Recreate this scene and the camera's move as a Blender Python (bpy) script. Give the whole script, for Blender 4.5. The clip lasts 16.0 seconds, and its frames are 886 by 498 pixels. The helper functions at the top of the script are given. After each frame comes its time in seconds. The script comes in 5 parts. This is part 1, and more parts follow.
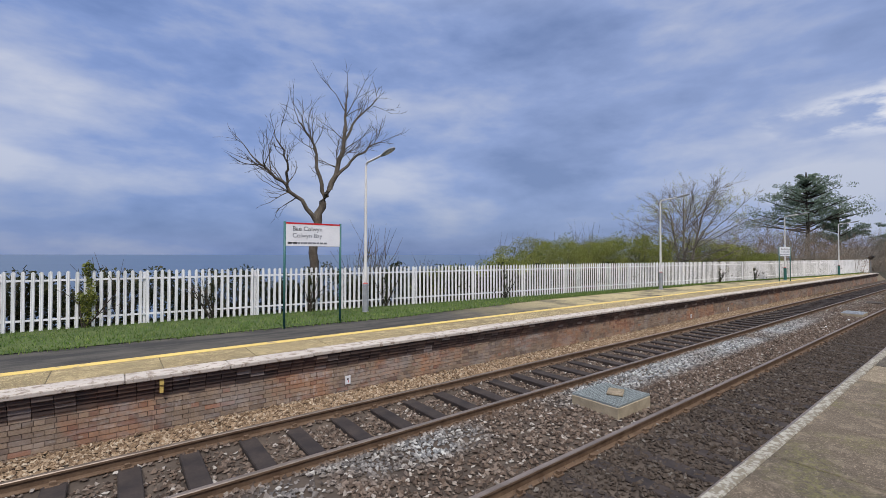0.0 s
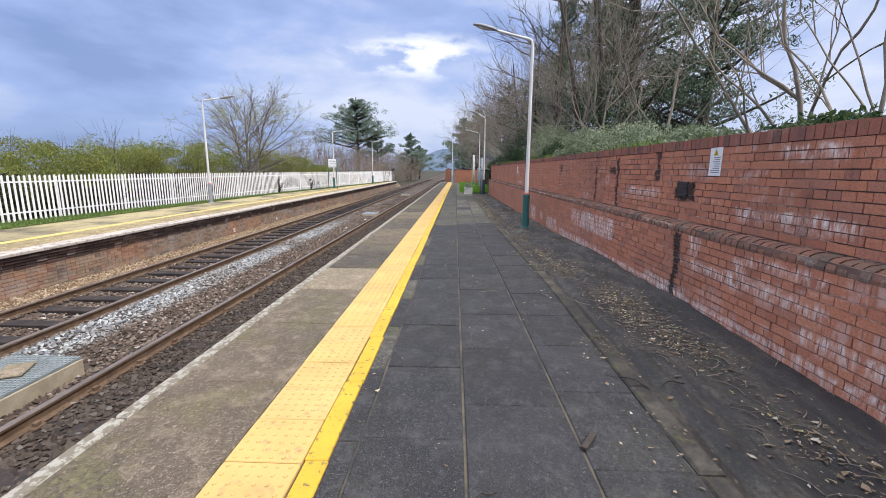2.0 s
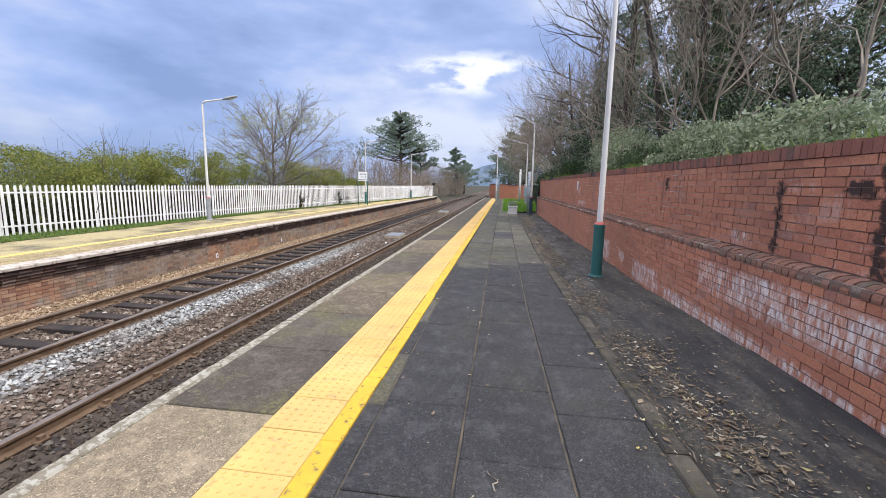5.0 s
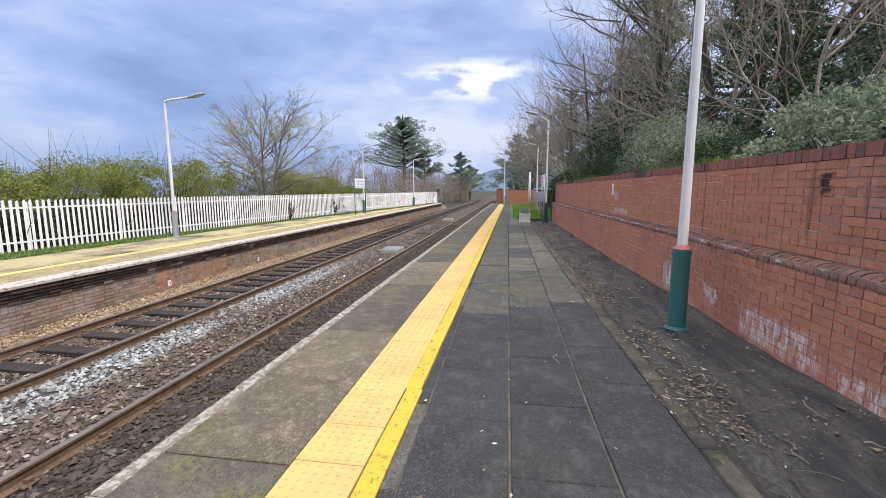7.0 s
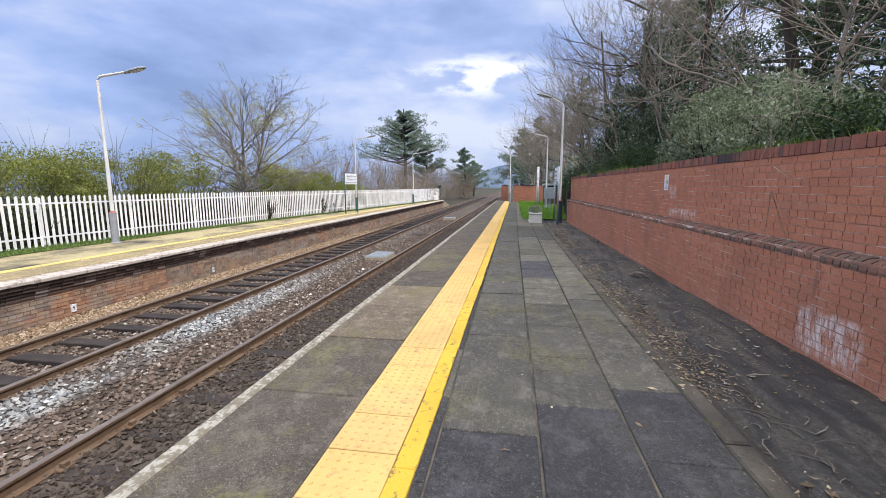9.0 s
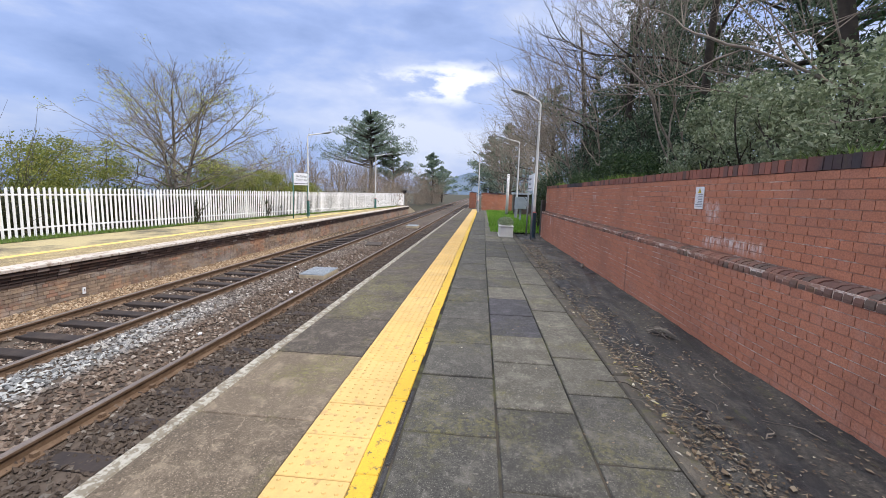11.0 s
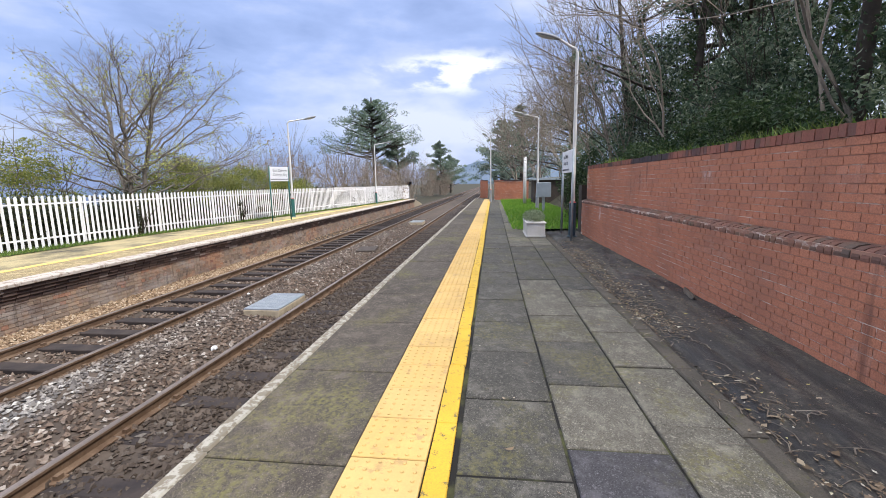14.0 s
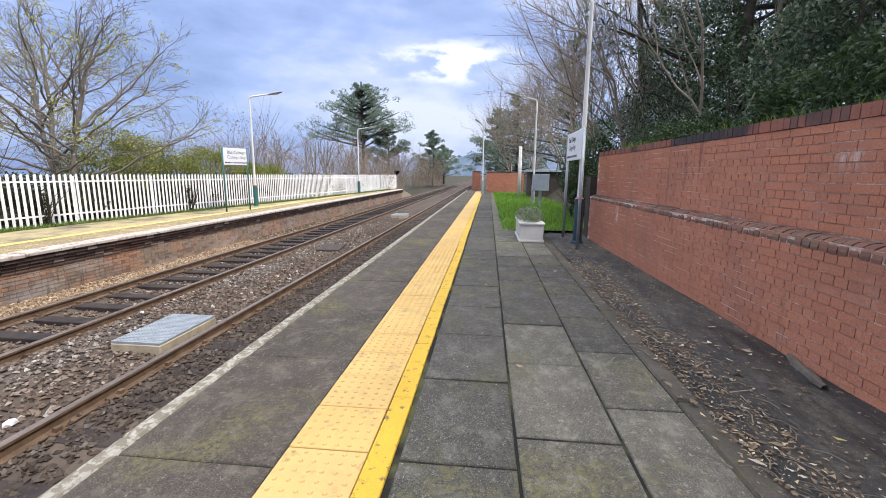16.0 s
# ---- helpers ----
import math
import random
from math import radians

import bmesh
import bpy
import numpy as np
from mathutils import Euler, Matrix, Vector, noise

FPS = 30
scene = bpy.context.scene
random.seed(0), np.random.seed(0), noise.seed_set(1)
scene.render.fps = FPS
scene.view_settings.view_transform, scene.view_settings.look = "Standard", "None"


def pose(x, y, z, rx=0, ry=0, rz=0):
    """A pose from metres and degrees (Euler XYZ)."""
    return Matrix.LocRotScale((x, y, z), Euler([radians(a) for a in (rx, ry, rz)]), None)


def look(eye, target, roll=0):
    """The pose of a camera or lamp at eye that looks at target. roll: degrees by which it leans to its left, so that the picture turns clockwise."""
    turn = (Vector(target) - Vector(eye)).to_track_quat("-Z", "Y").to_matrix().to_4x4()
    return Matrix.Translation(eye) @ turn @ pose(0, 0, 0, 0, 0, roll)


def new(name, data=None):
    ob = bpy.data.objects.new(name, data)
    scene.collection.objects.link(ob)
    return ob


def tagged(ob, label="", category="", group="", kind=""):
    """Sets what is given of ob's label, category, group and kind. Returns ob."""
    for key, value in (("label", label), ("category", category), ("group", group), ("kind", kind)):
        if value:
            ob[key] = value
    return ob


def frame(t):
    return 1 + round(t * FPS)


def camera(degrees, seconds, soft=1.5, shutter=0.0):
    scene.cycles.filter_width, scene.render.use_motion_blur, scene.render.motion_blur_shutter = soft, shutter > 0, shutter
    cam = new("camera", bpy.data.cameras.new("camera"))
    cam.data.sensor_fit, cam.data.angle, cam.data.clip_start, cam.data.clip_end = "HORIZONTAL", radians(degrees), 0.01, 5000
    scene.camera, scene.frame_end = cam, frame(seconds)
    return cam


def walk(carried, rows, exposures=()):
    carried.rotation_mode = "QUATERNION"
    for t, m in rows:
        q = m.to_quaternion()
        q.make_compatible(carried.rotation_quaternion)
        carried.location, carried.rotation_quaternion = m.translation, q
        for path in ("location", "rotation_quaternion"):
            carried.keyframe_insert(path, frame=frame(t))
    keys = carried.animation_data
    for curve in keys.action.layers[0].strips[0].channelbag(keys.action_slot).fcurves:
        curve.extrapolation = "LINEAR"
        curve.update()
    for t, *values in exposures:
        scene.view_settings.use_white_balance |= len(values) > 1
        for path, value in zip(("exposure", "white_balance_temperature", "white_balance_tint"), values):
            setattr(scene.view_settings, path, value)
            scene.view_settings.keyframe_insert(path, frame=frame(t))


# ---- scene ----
cam = camera(92.0, 16.0, 0.65)
PATH = [
    (0, (-1.537, -1.309, 1.701), (-0.32, 0.277, 1.728), 0.1),
    (0.5, (-0.776, -1.502, 1.637), (1.081, -0.778, 1.469), 0.6),
    (0.6, (-0.621, -1.548, 1.633), (1.298, -1.027, 1.421), -0.5),
    (1, (-0.087, -1.75, 1.612), (1.871, -1.433, 1.353), 0.9),
    (1.5, (0.62, -1.927, 1.558), (2.586, -1.807, 1.214), 2.0),
    (2, (1.284, -2.143, 1.536), (3.25, -2.077, 1.171), 0.4),
    (2.5, (1.957, -2.242, 1.532), (3.919, -2.165, 1.153), 1.6),
    (3, (2.655, -2.314, 1.543), (4.62, -2.205, 1.187), 0.6),
    (3.5, (3.352, -2.393, 1.556), (5.308, -2.108, 1.249), 0.6),
    (4, (4.059, -2.413, 1.549), (6.011, -2.121, 1.228), 1.7),
    (4.2, (4.342, -2.443, 1.519), (6.298, -2.161, 1.212), 0.3),
    (6.3, (6.971, -2.167, 1.55), (8.933, -1.903, 1.264), 2.6),
    (6.5, (7.247, -2.153, 1.537), (9.209, -1.887, 1.257), 1.2),
    (7, (7.951, -2.122, 1.544), (9.908, -1.814, 1.27), -0.1),
    (7.5, (8.638, -2.03, 1.525), (10.586, -1.698, 1.216), 0.0),
    (8, (9.329, -2.03, 1.506), (11.283, -1.686, 1.25), -0.7),
    (8.5, (10.035, -1.957, 1.505), (11.981, -1.607, 1.204), 0.5),
    (8.7, (10.319, -1.96, 1.502), (12.269, -1.629, 1.209), -0.2),
    (10.8, (13.011, -1.936, 1.454), (14.979, -1.687, 1.198), 2.1),
    (11, (13.273, -1.956, 1.511), (15.248, -1.778, 1.25), 1.9),
    (11.5, (13.895, -2.025, 1.497), (15.88, -1.889, 1.293), 1.0),
    (12, (14.523, -1.966, 1.469), (16.504, -1.848, 1.224), 4.1),
    (12.5, (15.183, -1.876, 1.442), (17.16, -1.785, 1.158), 1.9),
    (13, (15.885, -1.766, 1.43), (17.834, -1.554, 1.037), 2.1),
    (13.5, (16.523, -1.688, 1.459), (18.48, -1.467, 1.11), 1.0),
    (14, (17.215, -1.687, 1.467), (19.178, -1.455, 1.162), -0.9),
    (14.5, (17.85, -1.684, 1.456), (19.807, -1.455, 1.111), 1.4),
    (15, (18.49, -1.746, 1.425), (20.449, -1.449, 1.154), 0.4),
    (15.5, (19.111, -1.767, 1.361), (21.054, -1.405, 1.054), 2.3),
    (16, (19.786, -1.897, 1.379), (21.746, -1.695, 1.034), 0.5),
]
EXPOSURES = [(0.0, -0.42), (0.5, -0.52), (1.0, -0.18), (1.5, 0.08), (4.0, 0.13), (11.0, 0.14), (16.0, 0.29)]
walk(cam, [(t, look(eye, target, roll)) for t, eye, target, roll in PATH], EXPOSURES)

# ---- world, sun, exposure ----

W = bpy.data.worlds.new("sky")
scene.world = W
W.use_nodes = True
wn, wl = W.node_tree.nodes, W.node_tree.links
wn.clear()


def wnode(kind, **values):
    n = wn.new(kind)
    for k, v in values.items():
        n.inputs[k].default_value = v
    return n


SUN_ELEV, SUN_AZ = 50.0, 236.0
w_out = wn.new("ShaderNodeOutputWorld")
w_bg = wnode("ShaderNodeBackground", Strength=1.0)
w_sky = wn.new("ShaderNodeTexSky")
w_sky.sky_type, w_sky.sun_disc = "NISHITA", False
w_sky.sun_elevation, w_sky.sun_rotation = radians(SUN_ELEV), radians(90 - SUN_AZ)
w_tc = wn.new("ShaderNodeTexCoord")
w_map = wnode("ShaderNodeMapping", Scale=(1.0, 1.0, 2.7))
w_n1 = wnode("ShaderNodeTexNoise", Scale=1.9, Detail=5.0, Roughness=0.46, Distortion=0.0)
w_n2 = wnode("ShaderNodeTexNoise", Scale=6.0, Detail=6.0, Roughness=0.55, Distortion=0.1)
w_add = wn.new("ShaderNodeMath"); w_add.operation = "MULTIPLY_ADD"; w_add.inputs[1].default_value = 0.4
w_ramp = wn.new("ShaderNodeValToRGB")
cr = w_ramp.color_ramp
cr.elements[0].position, cr.elements[0].color = 0.50, (0.170, 0.285, 0.63, 1)
cr.elements[1].position, cr.elements[1].color = 0.86, (0.78, 0.84, 1.05, 1)
e = cr.elements.new(0.66); e.color = (0.335, 0.475, 0.90, 1)
# a thin place in the cloud ahead, over the line
w_dot = wn.new("ShaderNodeVectorMath"); w_dot.operation = "DISTANCE"
w_dot.inputs[1].default_value = (0.955, 0.09, 0.236)
w_warp = wn.new("ShaderNodeVectorMath"); w_warp.operation = "MULTIPLY_ADD"
w_warp.inputs[1].default_value = (0.5, 0.12, 0.04)
w_sc = wn.new("ShaderNodeVectorMath"); w_sc.operation = "MULTIPLY"; w_sc.inputs[1].default_value = (1, 0.36, 1.25)
w_sc2 = wn.new("ShaderNodeVectorMath"); w_sc2.operation = "MULTIPLY"; w_sc2.inputs[1].default_value = (1, 0.36, 1.25)
w_sc2.inputs[0].default_value = (0.955, 0.09, 0.236)
w_gap = wn.new("ShaderNodeMapRange"); w_gap.interpolation_type = "SMOOTHSTEP"
for k, v in zip(range(1, 5), (0.072, 0.010, 0.0, 1.0)):
    w_gap.inputs[k].default_value = v
w_glow = wn.new("ShaderNodeMapRange"); w_glow.interpolation_type = "SMOOTHSTEP"
for k, v in zip(range(1, 5), (1.0, 0.1, 0.0, 0.20)):
    w_glow.inputs[k].default_value = v
w_m1 = wn.new("ShaderNodeMix"); w_m1.data_type = "RGBA"
w_m1.inputs["B"].default_value = (1.25, 1.25, 1.3, 1)
w_m2 = wn.new("ShaderNodeMix"); w_m2.data_type = "RGBA"
w_m2.inputs["B"].default_value = (0.72, 0.78, 0.95, 1)
w_dim = wn.new("ShaderNodeVectorMath"); w_dim.operation = "SCALE"; w_dim.inputs["Scale"].default_value = 0.09
w_m3 = wn.new("ShaderNodeMix"); w_m3.data_type = "RGBA"; w_m3.inputs["Factor"].default_value = 0.85
wl.new(w_tc.outputs["Generated"], w_map.inputs["Vector"])
wl.new(w_map.outputs[0], w_n1.inputs["Vector"]); wl.new(w_map.outputs[0], w_n2.inputs["Vector"])
wl.new(w_n2.outputs[0], w_add.inputs[0]); wl.new(w_n1.outputs[0], w_add.inputs[2])
wl.new(w_add.outputs[0], w_ramp.inputs[0])
wl.new(w_n2.outputs[1], w_warp.inputs[0]); wl.new(w_tc.outputs["Generated"], w_warp.inputs[2])
w_off = wn.new("ShaderNodeVectorMath"); w_off.operation = "SUBTRACT"; w_off.inputs[1].default_value = (0.25, 0.06, 0.02)
wl.new(w_warp.outputs[0], w_off.inputs[0])
wl.new(w_off.outputs[0], w_sc.inputs[0])
wl.new(w_sc.outputs[0], w_dot.inputs[0]); wl.new(w_sc2.outputs[0], w_dot.inputs[1])
wl.new(w_dot.outputs["Value"], w_gap.inputs[0]); wl.new(w_dot.outputs["Value"], w_glow.inputs[0])
wl.new(w_glow.outputs[0], w_m2.inputs["Factor"]); wl.new(w_ramp.outputs[0], w_m2.inputs["A"])
wl.new(w_gap.outputs[0], w_m1.inputs["Factor"]); wl.new(w_m2.outputs["Result"], w_m1.inputs["A"])
wl.new(w_sky.outputs[0], w_dim.inputs[0]); wl.new(w_dim.outputs[0], w_m3.inputs["A"])
# cloud thins and brightens overhead; it is heaviest low over the sea
w_xyz = wn.new("ShaderNodeSeparateXYZ")
wl.new(w_tc.outputs["Generated"], w_xyz.inputs[0])
w_zen = wn.new("ShaderNodeMapRange"); w_zen.interpolation_type = "SMOOTHSTEP"
for k, v in zip(range(1, 5), (0.46, 0.9, 0.0, 1.0)):
    w_zen.inputs[k].default_value = v
wl.new(w_xyz.outputs[2], w_zen.inputs[0])
w_low = wn.new("ShaderNodeMapRange"); w_low.interpolation_type = "SMOOTHSTEP"
for k, v in zip(range(1, 5), (0.20, 0.0, 0.0, 0.4)):
    w_low.inputs[k].default_value = v
wl.new(w_xyz.outputs[2], w_low.inputs[0])
w_sea = wn.new("ShaderNodeMapRange"); w_sea.interpolation_type = "SMOOTHSTEP"
for k, v in zip(range(1, 5), (0.0, 0.7, 0.40, 1.0)):
    w_sea.inputs[k].default_value = v
wl.new(w_xyz.outputs[1], w_sea.inputs[0])
w_lo2 = wn.new("ShaderNodeMath"); w_lo2.operation = "MULTIPLY"
wl.new(w_low.outputs[0], w_lo2.inputs[0]); wl.new(w_sea.outputs[0], w_lo2.inputs[1])
w_m4 = wn.new("ShaderNodeMix"); w_m4.data_type = "RGBA"; w_m4.inputs["B"].default_value = (0.15, 0.235, 0.50, 1)
w_m5 = wn.new("ShaderNodeMix"); w_m5.data_type = "RGBA"; w_m5.inputs["B"].default_value = (2.8, 2.9, 3.15, 1)
wl.new(w_lo2.outputs[0], w_m4.inputs["Factor"]); wl.new(w_m1.outputs["Result"], w_m4.inputs["A"])
wl.new(w_zen.outputs[0], w_m5.inputs["Factor"]); wl.new(w_m4.outputs["Result"], w_m5.inputs["A"])
wl.new(w_m5.outputs["Result"], w_m3.inputs["B"])
wl.new(w_m3.outputs["Result"], w_bg.inputs["Color"]); wl.new(w_bg.outputs[0], w_out.inputs["Surface"])

sun_data = bpy.data.lights.new("sun", "SUN")
sun_data.energy, sun_data.angle, sun_data.color = 3.1, radians(10), (1.0, 0.95, 0.87)
sun = new("sun", sun_data)
az, el = radians(SUN_AZ), radians(SUN_ELEV)
sun_dir = Vector((math.cos(az) * math.cos(el), math.sin(az) * math.cos(el), math.sin(el)))
sun.matrix_world = look(sun_dir * 50, (0, 0, 0))

# ---- materials ----
RNG = np.random.default_rng(7)


class Mat:
    """A small builder of node materials on world positions."""

    def __init__(self, name, rough=0.85, metal=0.0, spec=0.3):
        self.m = bpy.data.materials.new(name)
        self.m.use_nodes = True
        self.n, self.l = self.m.node_tree.nodes, self.m.node_tree.links
        self.b = self.n["Principled BSDF"]
        self.b.inputs["Roughness"].default_value = rough
        self.b.inputs["Metallic"].default_value = metal
        self.b.inputs["Specular IOR Level"].default_value = spec
        self.pos = self.n.new("ShaderNodeNewGeometry").outputs["Position"]

    def noise(self, scale, detail=4.0, rough=0.6, stretch=(1, 1, 1), dist=0.0):
        mp = self.n.new("ShaderNodeMapping")
        mp.inputs["Scale"].default_value = stretch
        self.l.new(self.pos, mp.inputs["Vector"])
        t = self.n.new("ShaderNodeTexNoise")
        t.inputs["Scale"].default_value, t.inputs["Detail"].default_value = scale, detail
        t.inputs["Roughness"].default_value, t.inputs["Distortion"].default_value = rough, dist
        self.l.new(mp.outputs[0], t.inputs["Vector"])
        return t.outputs[0]

    def step(self, value, lo, hi, a=0.0, b=1.0):
        r = self.n.new("ShaderNodeMapRange")
        for k, v in zip(range(1, 5), (lo, hi, a, b)):
            r.inputs[k].default_value = v
        self.l.new(value, r.inputs[0])
        return r.outputs[0]

    def mix(self, f, a, b, mode="MIX"):
        x = self.n.new("ShaderNodeMix")
        x.data_type, x.blend_type = "RGBA", mode
        for v, k in ((f, "Factor"), (a, "A"), (b, "B")):
            if isinstance(v, (int, float)):
                x.inputs[k].default_value = v
            elif isinstance(v, tuple):
                x.inputs[k].default_value = (*v, 1)
            else:
                self.l.new(v, x.inputs[k])
        return x.outputs["Result"]

    def ramp(self, value, stops):
        r = self.n.new("ShaderNodeValToRGB")
        el = r.color_ramp.elements
        el[0].position, el[0].color = stops[0][0], (*stops[0][1], 1)
        el[1].position, el[1].color = stops[-1][0], (*stops[-1][1], 1)
        for p, c in stops[1:-1]:
            x = el.new(p)
            x.color = (*c, 1)
        self.l.new(value, r.inputs[0])
        return r.outputs[0]

    def times(self, a, b, op="MULTIPLY"):
        x = self.n.new("ShaderNodeMath")
        x.operation = op
        for v, k in ((a, 0), (b, 1)):
            if isinstance(v, (int, float)):
                x.inputs[k].default_value = v
            else:
                self.l.new(v, x.inputs[k])
        return x.outputs[0]

    def axis(self, which):
        s = self.n.new("ShaderNodeSeparateXYZ")
        self.l.new(self.pos, s.inputs[0])
        return s.outputs[which]

    def rand(self, island=False):
        if island:
            return self.n.new("ShaderNodeNewGeometry").outputs["Random Per Island"]
        return self.n.new("ShaderNodeObjectInfo").outputs["Random"]

    def done(self, colour, bump=None, strength=0.3, dist=0.01, rough=None):
        if isinstance(colour, tuple):
            self.b.inputs["Base Color"].default_value = (*colour, 1)
        else:
            self.l.new(colour, self.b.inputs["Base Color"])
        if bump is not None:
            x = self.n.new("ShaderNodeBump")
            x.inputs["Strength"].default_value, x.inputs["Distance"].default_value = strength, dist
            self.l.new(bump, x.inputs["Height"])
            self.l.new(x.outputs[0], self.b.inputs["Normal"])
        if rough is not None:
            self.l.new(rough, self.b.inputs["Roughness"])
        return self.m


def plain(name, a, b, scale=6.0, rough=0.7, metal=0.0, bump=0.15, fine=60.0, spec=0.3):
    """A two-tone worn surface with fine relief."""
    k = Mat(name, rough, metal, spec)
    f = k.step(k.noise(scale, 5), 0.35, 0.65)
    g = k.noise(fine, 3)
    c = k.mix(k.step(g, 0.3, 0.7, 0, 0.35), k.mix(f, a, b), tuple(x * 0.6 for x in a))
    return k.done(c, g, bump, 0.004)


# lime bloom and soot on the boundary wall: x0, x1, z0, z1 and x, half width, z0, z1
LIME = ((4.2, 5.45, 1.11, 1.20), (4.4, 4.95, 1.65, 1.74), (8.1, 10.4, 0.45, 0.76), (8.6, 11.4, 0.03, 0.22), (4.2, 5.9, 0.51, 0.60), (4.2, 5.1, 0.74, 0.81), (5.95, 6.85, 0.13, 0.26), (5.06, 5.2, 0.48, 0.76), (5.78, 5.9, 0.66, 0.86), (3.0, 4.4, 0.30, 0.40), (11.6, 12.7, 0.08, 0.36), (14.2, 14.85, 0.10, 0.46), (17.4, 18.5, 1.03, 1.13), (18.24, 18.46, 1.30, 1.50), (23.05, 23.2, 1.46, 1.56), (27.62, 27.72, 0.56, 0.84), (7.0, 8.0, 1.22, 1.30), (3.0, 8.6, 0.11, 0.18), (9.8, 10.1, 1.02, 1.12), (13.2, 13.5, 0.2, 0.4))
SOOT = ((8.40, 0.055, 0.97, 1.74), (9.43, 0.028, 0.98, 1.60), (7.07, 0.05, 1.40, 1.80), (6.38, 0.20, 1.20, 1.42), (6.19, 0.065, 0.12, 0.86), (8.62, 0.11, 1.50, 1.60), (11.9, 0.07, 1.50, 1.68), (14.0, 0.010, 0.95, 1.78), (25.52, 0.010, 1.27, 1.62))


def brick_mat(name, island, tones, white=0.0, soot=0.0, foot=0.0, patchy=0.0, blue=0.0, bloom=False):
    """Fired brick: tone by piece, lime bloom running down, soot streaks and grime."""
    k = Mat(name, 0.88)
    r = k.rand(island)
    c = k.ramp(r, tones)
    if foot:
        c = k.mix(k.step(k.axis(0), 10.0, 14.0, 0, 0.6), c, tones[2][1])
    g = k.noise(70, 4)
    c = k.mix(k.step(g, 0.40, 0.7, 0, 0.45), c, (0.12, 0.05, 0.036))
    if patchy:
        c = k.mix(k.step(k.noise(0.8, 5, 0.65), 0.50, 0.60, 0, patchy), c, k.ramp(r, [(0.0, (0.30, 0.10, 0.055)), (0.5, (0.46, 0.20, 0.10)), (1.0, (0.50, 0.29, 0.16))]))
        c = k.mix(k.step(k.noise(1.4, 5, 0.7), 0.53, 0.66, 0, patchy), c, (0.10, 0.078, 0.082))
    if blue:
        c = k.mix(k.times(k.times(k.step(k.noise(0.55, 3, 0.5), 0.49, 0.56), k.step(k.axis(0), 13.0, 16.0)), blue), c, (0.036, 0.036, 0.044))
        c = k.mix(k.times(k.step(k.noise(5, 5, 0.7), 0.55, 0.68), 0.5), c, (0.10, 0.105, 0.045))
    big = k.noise(0.9, 5, 0.6)
    c = k.mix(k.step(big, 0.48, 0.75, 0, 0.4), c, (0.12, 0.075, 0.065))
    wob = k.step(k.noise(7, 4, 0.7), 0.2, 0.8, -0.09, 0.09)
    px, pz = k.times(k.axis(0), wob, "ADD"), k.times(k.axis(2), k.times(wob, 0.5), "ADD")

    def patch_of(x0, x1, z0, z1, soft=0.05):
        """A soft-edged weathered field on the wall, within x0..x1 and z0..z1."""
        across = k.times(k.step(px, x0 - soft, x0 + soft), k.step(px, x1 + soft, x1 - soft))
        up = k.times(k.step(pz, z0 - soft, z0 + soft), k.step(pz, z1 + soft * 0.4, z1 - soft * 0.4))
        return k.times(across, up)

    if white:
        run = k.noise(1.0, 6, 0.7, (13.0, 13.0, 2.2), 0.3)
        patch = k.noise(1.0, 3, 0.55, (0.85, 0.85, 5.0), 0.3)
        f = k.times(k.step(run, 0.47, 0.58), k.step(patch, 0.54, 0.60))
        f = k.times(f, k.step(k.axis(0), 12.0, 7.0, 0.06, 0.28))
        c = k.mix(k.times(f, white), c, (0.74, 0.70, 0.68))
        if bloom:
            c = k.mix(k.times(k.step(k.noise(1.0, 5, 0.7, (1.1, 1.1, 2.2), 0.5), 0.50, 0.66), 0.55), c, (0.36, 0.33, 0.31))
        if foot:
            drip = k.step(k.noise(1.0, 5, 0.75, (22.0, 22.0, 5.0), 0.6), 0.43, 0.62)
            for field in LIME:
                c = k.mix(k.times(k.times(patch_of(*field), drip), 0.8), c, (0.76, 0.72, 0.70))
    if soot:
        run = k.noise(1.0, 4, 0.6, (7.0, 7.0, 0.55))
        patch = k.noise(0.55, 2)
        f = k.times(k.step(run, 0.62, 0.70), k.step(patch, 0.5, 0.6))
        c = k.mix(k.times(f, soot * 0.6), c, (0.03, 0.026, 0.026))
        if foot:
            for x, w, z0, z1 in SOOT:
                c = k.mix(k.times(patch_of(x - w, x + w, z0, z1, 0.02), foot), c, (0.016, 0.015, 0.016))
    return k.done(c, g, 0.4, 0.004)


RED = [(0.0, (0.38, 0.145, 0.092)), (0.3, (0.47, 0.185, 0.112)), (0.6, (0.52, 0.213, 0.125)), (0.9, (0.45, 0.19, 0.125)), (1.0, (0.34, 0.155, 0.115))]
BROWN = [(0.0, (0.17, 0.13, 0.105)), (0.35, (0.29, 0.22, 0.16)), (0.7, (0.36, 0.27, 0.195)), (0.92, (0.25, 0.20, 0.165)), (1.0, (0.38, 0.19, 0.12))]
M_BRICK = brick_mat("red_brick", False, RED, 0.85, 0.8, 0.92)
M_BRICKJ = brick_mat("red_brick_joined", True, RED, 0.85, 0.8, 0.92)
M_COPE = brick_mat("coping_brick", True, [(0.0, (0.22, 0.088, 0.066)), (0.45, (0.33, 0.125, 0.088)), (0.8, (0.24, 0.105, 0.082)), (1.0, (0.12, 0.075, 0.068))], 0.2, 0.0, 0.0, 0.0, 0.9)
